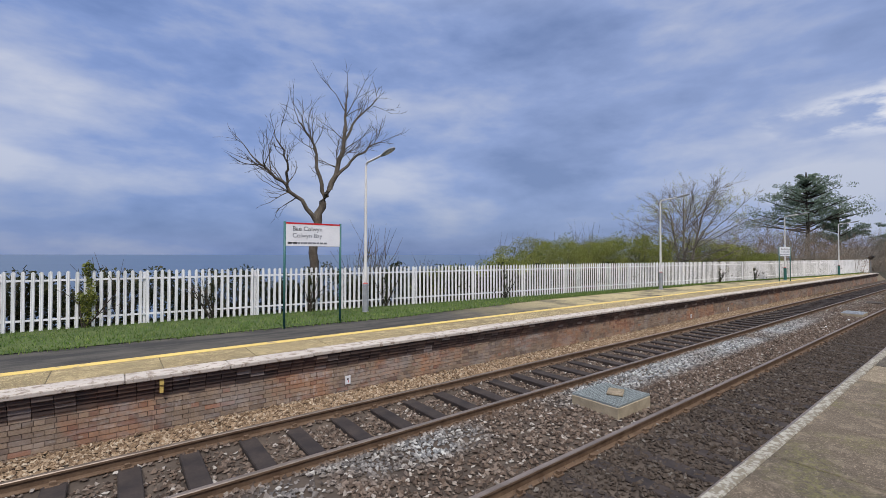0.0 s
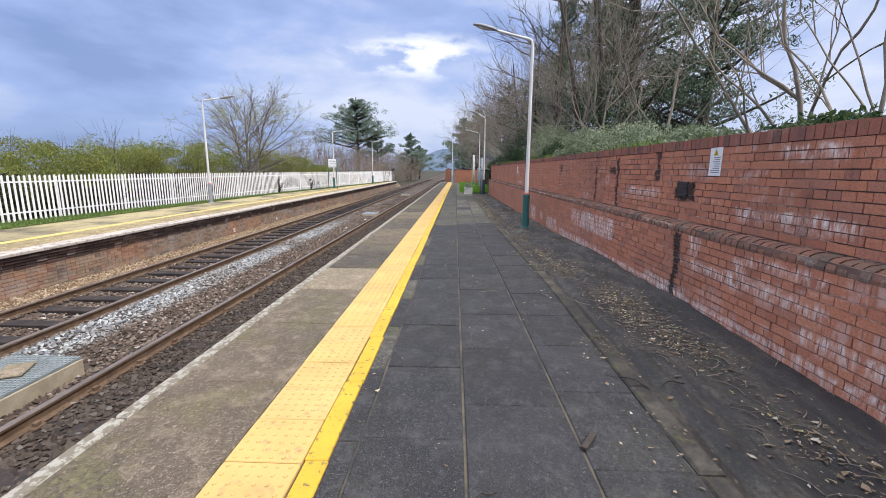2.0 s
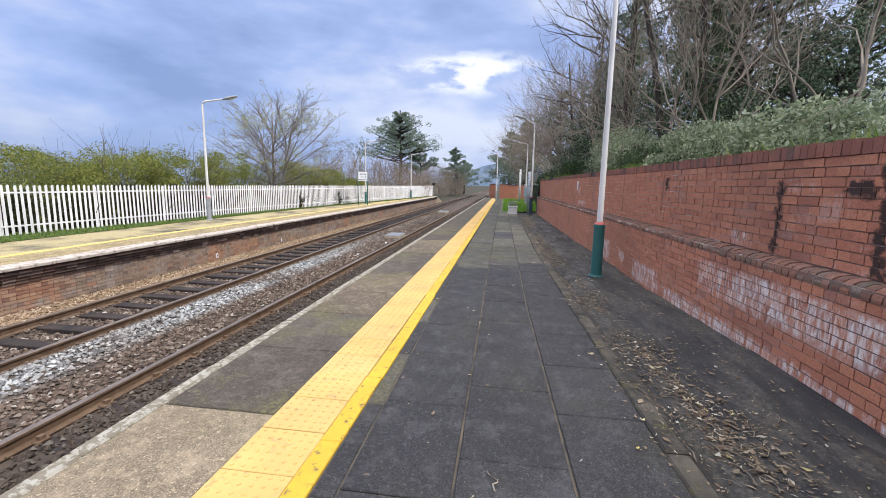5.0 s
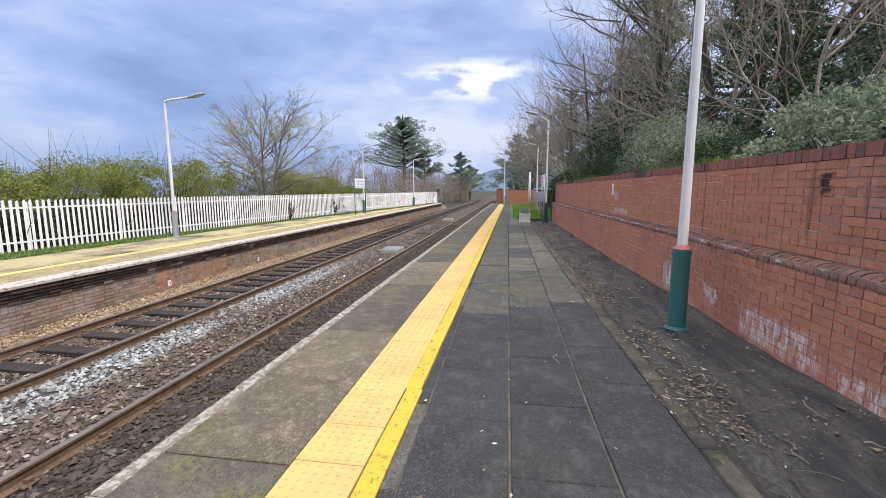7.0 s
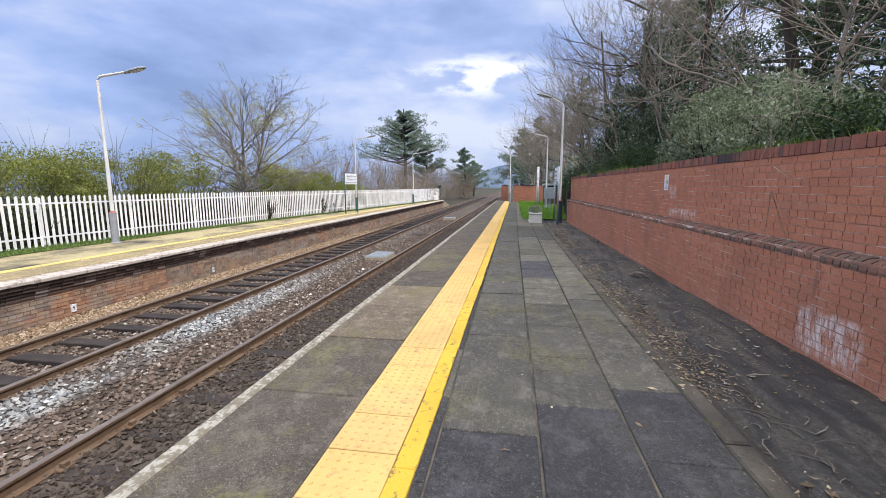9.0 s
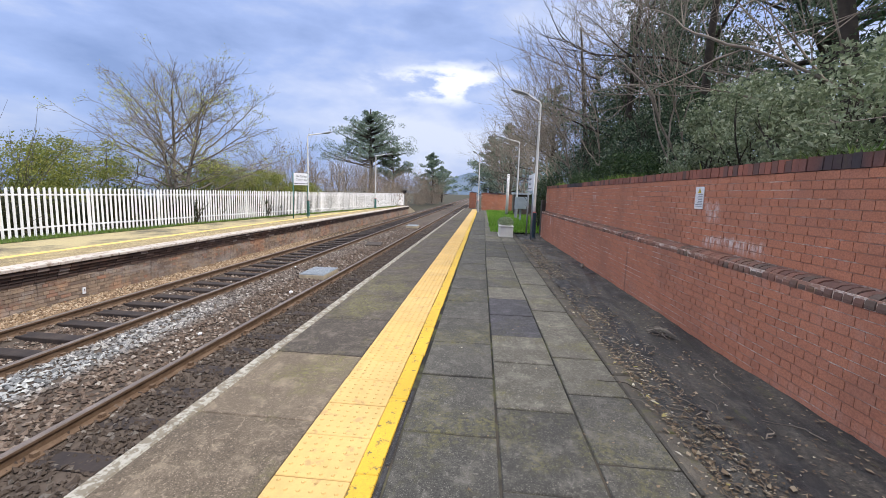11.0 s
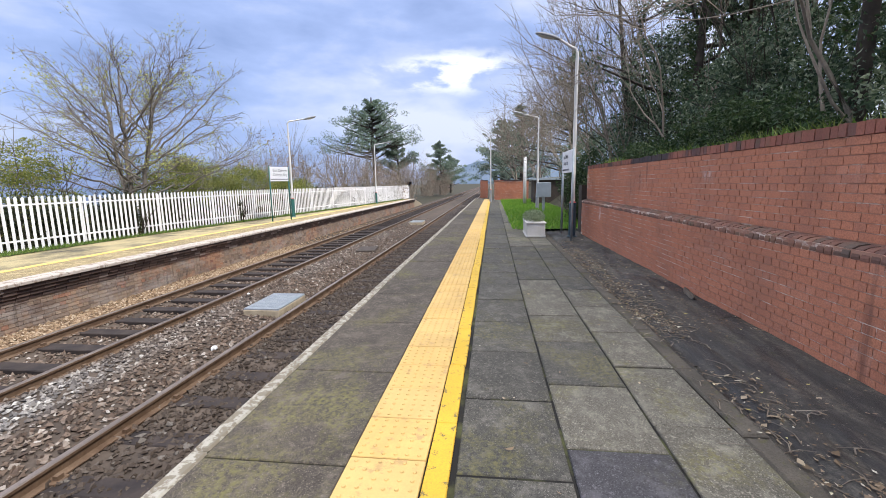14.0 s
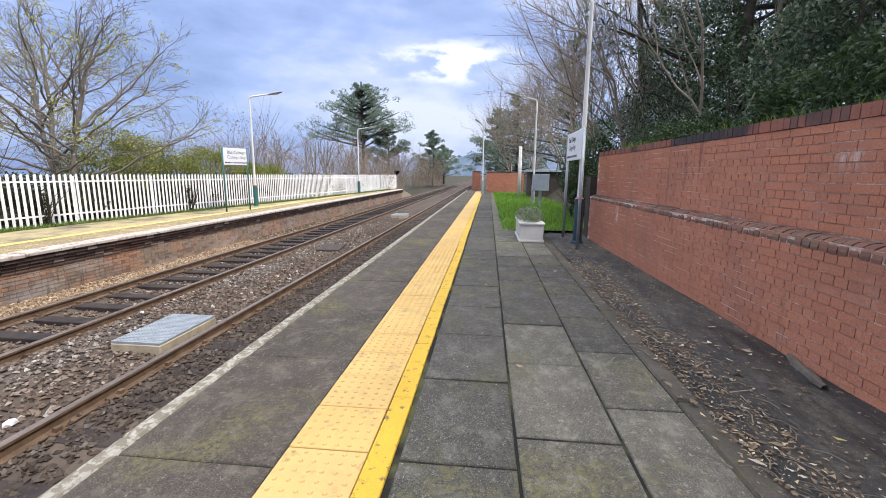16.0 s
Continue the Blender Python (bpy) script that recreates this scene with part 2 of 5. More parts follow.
M_PLINTH = brick_mat("plinth_brick", True, [(0.0, (0.15, 0.082, 0.062)), (0.5, (0.27, 0.125, 0.085)), (1.0, (0.12, 0.092, 0.072))], 0.3, 0.0, 0.0, 0.0, 0.25)
M_BROWN = brick_mat("brown_brick", False, BROWN, 0.9, 0.9, 0.0, 0.5, 0.0, True)
M_BROWNJ = brick_mat("brown_brick_joined", True, BROWN, 0.9, 0.9, 0.0, 0.5, 0.0, True)
M_DARKB = brick_mat("dark_corbel_brick", True, [(0.0, (0.04, 0.034, 0.032)), (0.55, (0.066, 0.052, 0.046)), (0.88, (0.11, 0.08, 0.065)), (1.0, (0.30, 0.26, 0.24))], 0.0, 0.0, 0.0, 0.10)


def mortar_mat():
    """Pale mortar, blackened where the wall is sootiest."""
    k = Mat("mortar", 0.95)
    g = k.noise(60, 4)
    c = k.mix(k.step(k.noise(2.2, 5), 0.36, 0.62), (0.27, 0.135, 0.095), (0.34, 0.19, 0.14))
    c = k.mix(k.times(k.step(k.noise(1.0, 5, 0.7, (2.0, 2.0, 7.0)), 0.48, 0.60), k.step(k.noise(30, 4), 0.35, 0.55)), c, (0.66, 0.57, 0.50))
    f = k.times(k.step(k.axis(0), 14.0, 8.0), k.step(k.noise(1.6, 4), 0.38, 0.52, 0.25, 0.9))
    c = k.mix(f, c, (0.085, 0.065, 0.058))
    return k.done(c, g, 0.3, 0.004)


M_MORTAR = mortar_mat()


def slab_mat(name, a, b, moss=0.25, rnd=0.5, stain=(0.03, 0.03, 0.03), sv=0.5):
    k = Mat(name, 0.9, 0, 0.25)
    n = k.noise(1.6, 6, 0.65)
    g = k.noise(95, 4, 0.8)
    h = k.noise(30, 4, 0.75)
    c = k.mix(k.step(n, 0.35, 0.65), a, b)
    c = k.mix(k.times(k.step(k.rand(), 0, 1, 0, rnd), 1.0), c, tuple(x * 0.55 for x in a))
    c = k.mix(k.step(g, 0.44, 0.62, 0, 0.75), c, tuple(x * 0.35 for x in a))
    c = k.mix(k.step(h, 0.56, 0.66, 0, 0.55), c, tuple(min(1, x * 2.0) for x in b))
    fleck = k.noise(150, 2, 0.5)
    c = k.mix(k.step(fleck, 0.62, 0.72, 0, 0.55), c, tuple(min(1, x * 3.2 + 0.05) for x in b))
    c = k.mix(k.step(fleck, 0.40, 0.33, 0, 0.7), c, tuple(x * 0.25 for x in a))
    c = k.mix(k.times(k.step(k.noise(0.55, 6, 0.7), 0.5, 0.7), sv), c, stain)
    c = k.mix(k.step(k.noise(5.0, 6, 0.75), 0.50, 0.72, 0, 0.6), c, tuple(min(1, x * 1.7) for x in b))
    c = k.mix(k.times(k.times(k.step(k.noise(1.1, 5, 0.7), 0.50, 0.62), k.step(k.noise(26, 5, 0.75), 0.42, 0.6)), min(1.0, moss * 1.5)), c, (0.16, 0.145, 0.055))
    return k.done(c, k.times(g, h, "ADD"), 0.5, 0.004)


M_EDGE = slab_mat("edge_slab", (0.122, 0.095, 0.069), (0.178, 0.140, 0.101), 0.45)
M_EDGED = slab_mat("dark_edge_slab", (0.070, 0.058, 0.048), (0.110, 0.092, 0.074), 0.5)
M_EDGEB = slab_mat("pale_edge_slab", (0.19, 0.15, 0.105), (0.25, 0.20, 0.14), 0.15, 0.1, sv=0.1)
M_PAVED = slab_mat("dark_paving", (0.033, 0.032, 0.035), (0.052, 0.050, 0.053), 0.06, 0.4)
M_PAVEK = slab_mat("slate_paving", (0.050, 0.048, 0.053), (0.074, 0.070, 0.076), 0.1, 0.2)
M_PAVEM = slab_mat("mid_paving", (0.070, 0.066, 0.058), (0.104, 0.096, 0.083), 0.35, 0.6, sv=0.7)
M_PAVEL = slab_mat("pale_paving", (0.112, 0.102, 0.084), (0.15, 0.138, 0.112), 0.4, 0.5)
def far_top():
    k = Mat("far_surface", 0.92)
    g, n = k.noise(60, 4, 0.75), k.noise(0.7, 6, 0.7)
    f = k.times(k.step(k.axis(0), 6.0, 13.0), k.step(n, 0.32, 0.55))
    c = k.mix(f, k.mix(k.step(k.noise(1.3, 6, 0.7, (0.5, 2.0, 1.0)), 0.42, 0.6), (0.030, 0.028, 0.027), (0.085, 0.076, 0.064)), (0.42, 0.345, 0.185))
    c = k.mix(k.step(g, 0.42, 0.65, 0, 0.5), c, (0.05, 0.045, 0.04))
    return k.done(c, g, 0.4, 0.004)


M_FARTOP = far_top()


def margin_mat():
    """Wet dark asphalt breaking up into pale grit, with moss in streaks along the wall."""
    k = Mat("dirty_margin", 0.8, 0, 0.4)
    g, h = k.noise(110, 4, 0.8), k.noise(26, 5, 0.75)
    n = k.noise(1.3, 6, 0.7, (0.6, 1.6, 1.0), 0.4)
    c = k.mix(k.step(n, 0.40, 0.60), (0.017, 0.0165, 0.019), (0.038, 0.034, 0.031))
    grit = k.times(k.step(k.noise(1.0, 6, 0.75, (0.8, 3.4, 1.0), 0.5), 0.44, 0.58), k.step(h, 0.36, 0.60))
    c = k.mix(k.times(grit, 0.7), c, (0.15, 0.13, 0.10))
    c = k.mix(k.times(k.step(k.noise(1.0, 5, 0.7, (1.2, 5.0, 1.0), 0.3), 0.58, 0.68), k.step(h, 0.46, 0.60)), c, (0.075, 0.08, 0.028))
    c = k.mix(k.step(g, 0.45, 0.66, 0, 0.7), c, (0.016, 0.015, 0.015))
    c = k.mix(k.step(k.noise(48, 3, 0.6), 0.66, 0.72, 0, 0.7), c, (0.26, 0.235, 0.19))
    return k.done(c, k.times(g, h, "ADD"), 0.7, 0.008, k.step(n, 0.38, 0.60, 0.45, 0.9))


M_SOIL = margin_mat()


def kerb_mat():
    """Broken drain edging: pale grit where it is clean, dark and mossy where it is worn down."""
    k = Mat("kerb_concrete", 0.9, 0, 0.25)
    g, h = k.noise(110, 4, 0.8), k.noise(22, 5, 0.75)
    worn = k.times(k.step(k.noise(2.4, 5, 0.7), 0.36, 0.56), k.step(k.axis(0), 17.0, 11.0, 0.35, 1.0))
    c = k.mix(k.step(k.noise(1.6, 5), 0.36, 0.64), (0.085, 0.074, 0.06), (0.145, 0.125, 0.10))
    c = k.mix(k.times(worn, 0.9), c, (0.036, 0.033, 0.031))
    c = k.mix(k.times(k.step(k.noise(5, 5, 0.7), 0.53, 0.63), k.step(h, 0.42, 0.58)), c, (0.10, 0.095, 0.038))
    c = k.mix(k.step(g, 0.46, 0.66, 0, 0.6), c, (0.03, 0.027, 0.024))
    return k.done(c, k.times(g, h, "ADD"), 0.7, 0.008)


M_KERB = kerb_mat()


def joint_mat():
    """Mossy dirt in the joints, damp and black along the newer slabs."""
    k = Mat("joint_dirt", 1.0)
    g = k.noise(50, 4)
    old = k.mix(k.step(k.noise(4, 5), 0.38, 0.62), (0.050, 0.046, 0.042), (0.115, 0.092, 0.066))
    damp = k.mix(k.step(k.noise(3, 5), 0.5, 0.62), (0.014, 0.013, 0.012), (0.06, 0.062, 0.025))
    return k.done(k.mix(k.step(k.axis(0), 13.0, 17.0), old, damp), g, 0.4, 0.004)


M_JOINT = joint_mat()


def paint_mat(name, col, under, wear, rough=0.7, scale=9.0, vary=0.0):
    k = Mat(name, rough)
    n = k.noise(scale, 7, 0.72)
    g = k.noise(90, 3)
    c = k.mix(k.step(k.noise(1.3, 4), 0.35, 0.65), col, tuple(x * 0.82 for x in col))
    if vary:
        c = k.mix(k.step(k.rand(), 0.3, 1.0, 0, vary), c, (0.60, 0.36, 0.10))
        c = k.mix(k.step(k.noise(3.2, 6, 0.7), 0.50, 0.72, 0, 0.5), c, tuple(x * 0.62 for x in col))
    c = k.mix(k.step(g, 0.4, 0.75, 0, 0.25), c, under)
    c = k.mix(k.step(n, wear, wear + 0.06), c, under)
    return k.done(c, g, 0.25, 0.003)


M_TACT = paint_mat("tactile_buff", (0.575, 0.385, 0.145), (0.40, 0.265, 0.115), 0.57, 0.8, 7.0, 0.35)
M_YELLOW = paint_mat("yellow_line", (0.62, 0.385, 0.035), (0.15, 0.115, 0.05), 0.565, 0.65, 16.0)
M_WHITE_EDGE = paint_mat("worn_white_edge", (0.36, 0.34, 0.29), (0.17, 0.145, 0.11), 0.46, 0.85, 16.0)
M_FARCOPE = paint_mat("far_white_coping", (0.50, 0.44, 0.39), (0.24, 0.19, 0.15), 0.52, 0.85, 7.0)
M_FARYEL = paint_mat("far_yellow", (0.68, 0.49, 0.14), (0.36, 0.27, 0.15), 0.56, 0.8, 5.0)
M_FARTAN = slab_mat("far_tan_slab", (0.26, 0.195, 0.105), (0.36, 0.28, 0.15), 0.1, 0.3, (0.09, 0.07, 0.055), 0.4)
M_FENCE = paint_mat("fence_white", (0.86, 0.85, 0.86), (0.34, 0.30, 0.25), 0.70, 0.55, 5.0)
M_POSTW = paint_mat("lamp_white", (0.74, 0.72, 0.70), (0.40, 0.37, 0.33), 0.70, 0.45, 8.0)
M_GREEN = paint_mat("lamp_green", (0.035, 0.14, 0.13), (0.08, 0.10, 0.09), 0.72, 0.42, 8.0)
M_NAVY = paint_mat("lamp_navy", (0.03, 0.06, 0.085), (0.08, 0.09, 0.09), 0.72, 0.42, 8.0)
M_RED = plain("red_band", (0.50, 0.10, 0.09), (0.42, 0.14, 0.12), 20, 0.5)
M_GREY = plain("lamp_grey", (0.26, 0.27, 0.29), (0.34, 0.35, 0.37), 9, 0.5)
M_LENS = plain("lamp_lens", (0.55, 0.55, 0.52), (0.62, 0.62, 0.58), 9, 0.25)
M_SIGN = plain("sign_white", (0.80, 0.80, 0.82), (0.74, 0.74, 0.77), 3, 0.4)
M_SIGNRED = plain("sign_red", (0.62, 0.02, 0.03), (0.55, 0.03, 0.03), 3, 0.4)
M_INK = plain("sign_ink", (0.02, 0.02, 0.025), (0.03, 0.03, 0.035), 3, 0.5)
M_INKB = plain("sign_grey_ink", (0.16, 0.17, 0.20), (0.2, 0.2, 0.22), 3, 0.5)
M_WARN = plain("warning_yellow", (0.80, 0.60, 0.03), (0.75, 0.55, 0.04), 5, 0.4)
M_STEEL = plain("galvanised", (0.33, 0.36, 0.39), (0.42, 0.45, 0.48), 8, 0.5, 0.5, 0.2, 40)
M_GRATE = plain("dull_grating", (0.20, 0.225, 0.225), (0.29, 0.315, 0.315), 8, 0.7, 0.2, 0.2, 40)
M_CONC = plain("concrete", (0.29, 0.24, 0.17), (0.42, 0.35, 0.25), 5, 0.9, 0, 0.3)
M_PLANT = plain("planter_white", (0.52, 0.50, 0.47), (0.62, 0.60, 0.56), 5, 0.7)
M_SLEEP = plain("sleeper_dark", (0.022, 0.017, 0.017), (0.05, 0.037, 0.032), 3, 0.85, 0, 0.4, 30)
M_RAIL = plain("rail_rust", (0.115, 0.070, 0.044), (0.19, 0.125, 0.082), 5, 0.75, 0.2, 0.3, 50)
M_RAILTOP = plain("rail_head", (0.21, 0.165, 0.135), (0.30, 0.24, 0.20), 3, 0.42, 0.7, 0.05, 80)
M_BALLBED = plain("ballast_bed", (0.055, 0.042, 0.034), (0.108, 0.082, 0.064), 1.2, 1.0, 0, 0.8, 22)


def ballast_mat():
    k = Mat("ballast", 0.92)
    r = k.rand(True)
    c = k.ramp(r, [(0.0, (0.045, 0.032, 0.026)), (0.35, (0.105, 0.072, 0.054)), (0.65, (0.16, 0.115, 0.088)), (0.9, (0.21, 0.165, 0.135)), (1.0, (0.42, 0.38, 0.34))])
    grey = k.ramp(r, [(0.0, (0.12, 0.125, 0.13)), (0.5, (0.28, 0.285, 0.29)), (1.0, (0.52, 0.52, 0.50))])
    band = k.times(k.step(k.axis(1), 3.1, 3.45), k.step(k.axis(1), 4.12, 3.95))
    f = k.times(k.times(band, k.step(k.noise(0.28, 3), 0.40, 0.55)), k.step(k.axis(0), 23.5, 18.0, 0.15, 1.0))
    c = k.mix(f, c, grey)
    # near-track stones: dark brown dirt, plus shade beside the platform painted into the colour
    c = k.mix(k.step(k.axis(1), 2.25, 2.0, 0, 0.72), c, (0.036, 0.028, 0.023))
    tan = k.step(k.axis(1), 5.75, 6.0, 0, 0.72)
    c = k.mix(tan, c, k.ramp(r, [(0.0, (0.16, 0.10, 0.06)), (0.6, (0.38, 0.26, 0.155)), (1.0, (0.55, 0.43, 0.30))]))
    g = k.noise(60, 3)
    return k.done(k.mix(k.step(g, 0.4, 0.7, 0, 0.35), c, (0.05, 0.04, 0.03)), g, 0.4, 0.004)


M_BALLAST = ballast_mat()


def leaf_mat(name, stops, rough=0.6, glow=0.35):
    k = Mat(name, rough, 0, 0.35)
    c = k.ramp(k.rand(True), stops)
    c = k.mix(k.step(k.noise(0.7, 3), 0.35, 0.7, 0, 0.45), c, tuple(x * 0.5 for x in stops[0][1]))
    k.done(c)
    # thin blades let some light through
    thin = k.n.new("ShaderNodeBsdfTranslucent")
    k.l.new(c, thin.inputs["Color"])
    both = k.n.new("ShaderNodeMixShader")
    both.inputs[0].default_value = glow
    k.l.new(k.b.outputs[0], both.inputs[1])
    k.l.new(thin.outputs[0], both.inputs[2])
    k.l.new(both.outputs[0], k.n["Material Output"].inputs["Surface"])
    return k.m


M_IVY = leaf_mat("ivy_leaf", [(0.0, (0.030, 0.055, 0.022)), (0.6, (0.055, 0.10, 0.035)), (0.95, (0.10, 0.14, 0.05)), (1.0, (0.20, 0.24, 0.12))], 0.42)
M_EVER = leaf_mat("evergreen_leaf", [(0.0, (0.028, 0.050, 0.030)), (0.6, (0.10, 0.155, 0.085)), (0.9, (0.22, 0.27, 0.17)), (1.0, (0.40, 0.44, 0.32))], 0.42, 0.45)
M_NEEDLE = leaf_mat("pine_needle", [(0.0, (0.10, 0.15, 0.11)), (0.6, (0.20, 0.27, 0.195)), (1.0, (0.36, 0.43, 0.31))], 0.6)
M_PALELEAF = leaf_mat("grey_green_leaf", [(0.0, (0.14, 0.18, 0.10)), (0.6, (0.29, 0.34, 0.20)), (1.0, (0.52, 0.56, 0.40))], 0.35, 0.5)
M_BUSH = leaf_mat("spring_bush_leaf", [(0.0, (0.12, 0.15, 0.034)), (0.6, (0.235, 0.26, 0.055)), (1.0, (0.40, 0.38, 0.10))])
M_SPRING = leaf_mat("spring_leaf", [(0.0, (0.40, 0.43, 0.09)), (1.0, (0.62, 0.62, 0.20))], 0.6, 0.5)
M_HEDGE = leaf_mat("hedge_leaf", [(0.0, (0.025, 0.032, 0.014)), (0.6, (0.055, 0.065, 0.026)), (1.0, (0.12, 0.10, 0.05))])
M_GRASS = leaf_mat("grass_blade", [(0.0, (0.075, 0.14, 0.024)), (0.6, (0.15, 0.25, 0.045)), (1.0, (0.32, 0.36, 0.11))])
M_GRASSB = leaf_mat("bright_grass_blade", [(0.0, (0.10, 0.24, 0.02)), (0.6, (0.19, 0.38, 0.035)), (1.0, (0.32, 0.46, 0.08))])
M_LITTER = leaf_mat("leaf_litter", [(0.0, (0.12, 0.085, 0.05)), (0.5, (0.24, 0.17, 0.11)), (0.85, (0.40, 0.32, 0.22)), (0.95, (0.62, 0.58, 0.48)), (1.0, (0.5, 0.42, 0.10))], 0.8, 0.1)
M_SCRUB = leaf_mat("bare_scrub", [(0.0, (0.22, 0.15, 0.11)), (0.6, (0.38, 0.28, 0.21)), (1.0, (0.48, 0.38, 0.28))], 0.9, 0.3)
M_TURF = plain("turf", (0.045, 0.075, 0.018), (0.09, 0.115, 0.035), 2.5, 1.0, 0, 0.8, 30)
M_EARTH = plain("earth", (0.035, 0.032, 0.020), (0.065, 0.058, 0.035), 1.0, 1.0, 0, 0.8, 14)
M_BARK = plain("bark", (0.085, 0.068, 0.052), (0.15, 0.125, 0.10), 5, 0.95, 0, 0.7, 25)
M_BARKP = plain("pale_bark", (0.20, 0.165, 0.13), (0.30, 0.255, 0.205), 5, 0.9, 0, 0.5, 25)
M_BARKS = plain("silvery_bark", (0.17, 0.145, 0.12), (0.26, 0.225, 0.19), 5, 0.85, 0, 0.5, 25)
M_BARKD = plain("dark_bark", (0.045, 0.037, 0.031), (0.08, 0.066, 0.053), 5, 0.95, 0, 0.7, 25)
M_SEA = plain("sea", (0.035, 0.07, 0.13), (0.05, 0.09, 0.16), 0.02, 0.35, 0, 0.2, 0.5)
# distance haze is put into this blue grey, not the wood's own colour
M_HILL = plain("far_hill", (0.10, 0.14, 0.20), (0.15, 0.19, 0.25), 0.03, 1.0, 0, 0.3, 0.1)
M_DARKT = plain("dark_timber", (0.045, 0.035, 0.030), (0.075, 0.06, 0.05), 5, 0.85)
M_CABIN = plain("cabinet_grey", (0.34, 0.38, 0.42), (0.40, 0.44, 0.48), 5, 0.5)


# ---- builders ----
def mesh_from(name, verts, faces, material, smooth=False):
    me = bpy.data.meshes.new(name)
    me.from_pydata(verts if isinstance(verts, list) else verts.tolist(), [], faces if isinstance(faces, list) else faces.tolist())
    me.materials.append(material)
    if smooth:
        me.polygons.foreach_set("use_smooth", [True] * len(me.polygons))
    me.update()
    return me


def put(name, me, parent=None, m=None, label=""):
    ob = new(name, me)
    if parent is not None:
        ob.parent = parent
    if m is not None:
        ob.matrix_basis = m
    return tagged(ob, label)


def thing(name, label, category, m=None, group="", kind=""):
    ob = new(name)
    if m is not None:
        ob.matrix_basis = m
    return tagged(ob, label, category, group, kind)


def part(name, bm, material, parent, label="", m=None, smooth=False):
    me = bpy.data.meshes.new(name)
    bm.to_mesh(me)
    bm.free()
    me.materials.append(material)
    if smooth:
        me.polygons.foreach_set("use_smooth", [True] * len(me.polygons))
    return put(name, me, parent, m, label)


CUBE_F = np.array([(0, 1, 3, 2), (4, 6, 7, 5), (0, 4, 5, 1), (2, 3, 7, 6), (0, 2, 6, 4), (1, 5, 7, 3)])


def boxes(rows):
    """Many boxes at once: rows of x0, x1, y0, y1, z0, z1."""
    r = np.asarray(rows, float)
    v = np.array([[r[:, i], r[:, 2 + j], r[:, 4 + k]] for i in (0, 1) for j in (0, 1) for k in (0, 1)])
    v = v.transpose(2, 0, 1).reshape(-1, 3)
    f = (CUBE_F[None] + 8 * np.arange(len(r))[:, None, None]).reshape(-1, 4)
    return v, f


def box_bm(x0, x1, y0, y1, z0, z1, bevel=0.0):
    bm = bmesh.new()
    bmesh.ops.create_cube(bm, size=1, matrix=Matrix.Translation(((x0 + x1) / 2, (y0 + y1) / 2, (z0 + z1) / 2)) @ Matrix.Diagonal((x1 - x0, y1 - y0, z1 - z0, 1)))
    if bevel:
        bmesh.ops.bevel(bm, geom=list(bm.edges), offset=bevel, segments=1, affect="EDGES", profile=0.5)
    return bm


def tubes(paths, sides=6):
    """Tapered tubes: a list of (points, radii)."""
    V, F, base = [], [], 0
    for pts, rad in paths:
        pts = np.asarray(pts, float)
        n = len(pts)
        d = np.gradient(pts, axis=0)
        d /= np.linalg.norm(d, axis=1)[:, None] + 1e-9
        up = np.where(np.abs(d[:, 2:3]) > 0.9, np.array([[1.0, 0, 0]]), np.array([[0, 0, 1.0]]))
        a = np.cross(d, up)
        a /= np.linalg.norm(a, axis=1)[:, None] + 1e-9
        b = np.cross(d, a)
        s = sides if rad[0] > 0.02 else 3
        ang = np.arange(s) * 2 * np.pi / s
        ring = pts[:, None] + np.asarray(rad)[:, None, None] * (np.cos(ang)[None, :, None] * a[:, None] + np.sin(ang)[None, :, None] * b[:, None])
        V.append(ring.reshape(-1, 3))
        i = np.arange(n - 1)[:, None] * s
        j = np.arange(s)[None]
        k = (j + 1) % s
        F.append((base + np.stack([i + j, i + k, i + s + k, i + s + j], -1)).reshape(-1, 4))
        base += n * s
    return np.concatenate(V), np.concatenate(F)


def leaves(centres, size, rng, droop=0.0, slim=0.55):
    """Folded leaf blades, two triangles each, at the given places."""
    n = len(centres)
    d = rng.normal(size=(n, 3))
    d[:, 2] -= droop
    d /= np.linalg.norm(d, axis=1)[:, None]
    s = np.cross(d, rng.normal(size=(n, 3)))
    s /= np.linalg.norm(s, axis=1)[:, None]
    u = np.cross(d, s)
    L = size * rng.uniform(0.6, 1.4, (n, 1))
    w = L * slim
    a, t = centres - d * L / 2, centres + d * L / 2
    l, r = centres + s * w / 2 + u * w * 0.25, centres - s * w / 2 + u * w * 0.25
    v = np.stack([a, l, t, r], 1).reshape(-1, 3)
    f = (np.array([[0, 1, 2], [0, 2, 3]])[None] + 4 * np.arange(n)[:, None, None]).reshape(-1, 3)
    return v, f


def blob(rng, c, r, n, shell=0.5):
    """Places within an ellipsoid, denser towards its skin."""
    d = rng.normal(size=(n, 3))
    d /= np.linalg.norm(d, axis=1)[:, None]
    q = rng.uniform(0, 1, (n, 1)) ** (1 / 3)
    q = shell + (1 - shell) * q if shell else q
    return np.asarray(c) + d * q * np.asarray(r)


def bundle(rng, c, r, count, n, rr):
    """Clumps of leaf places spread through an ellipsoid, with gaps between."""
    cc = blob(rng, c, r, count, 0.35)
    return np.concatenate([blob(rng, p, rng.uniform(0.6, 1.3) * np.asarray(rr), n, 0.2) for p in cc])


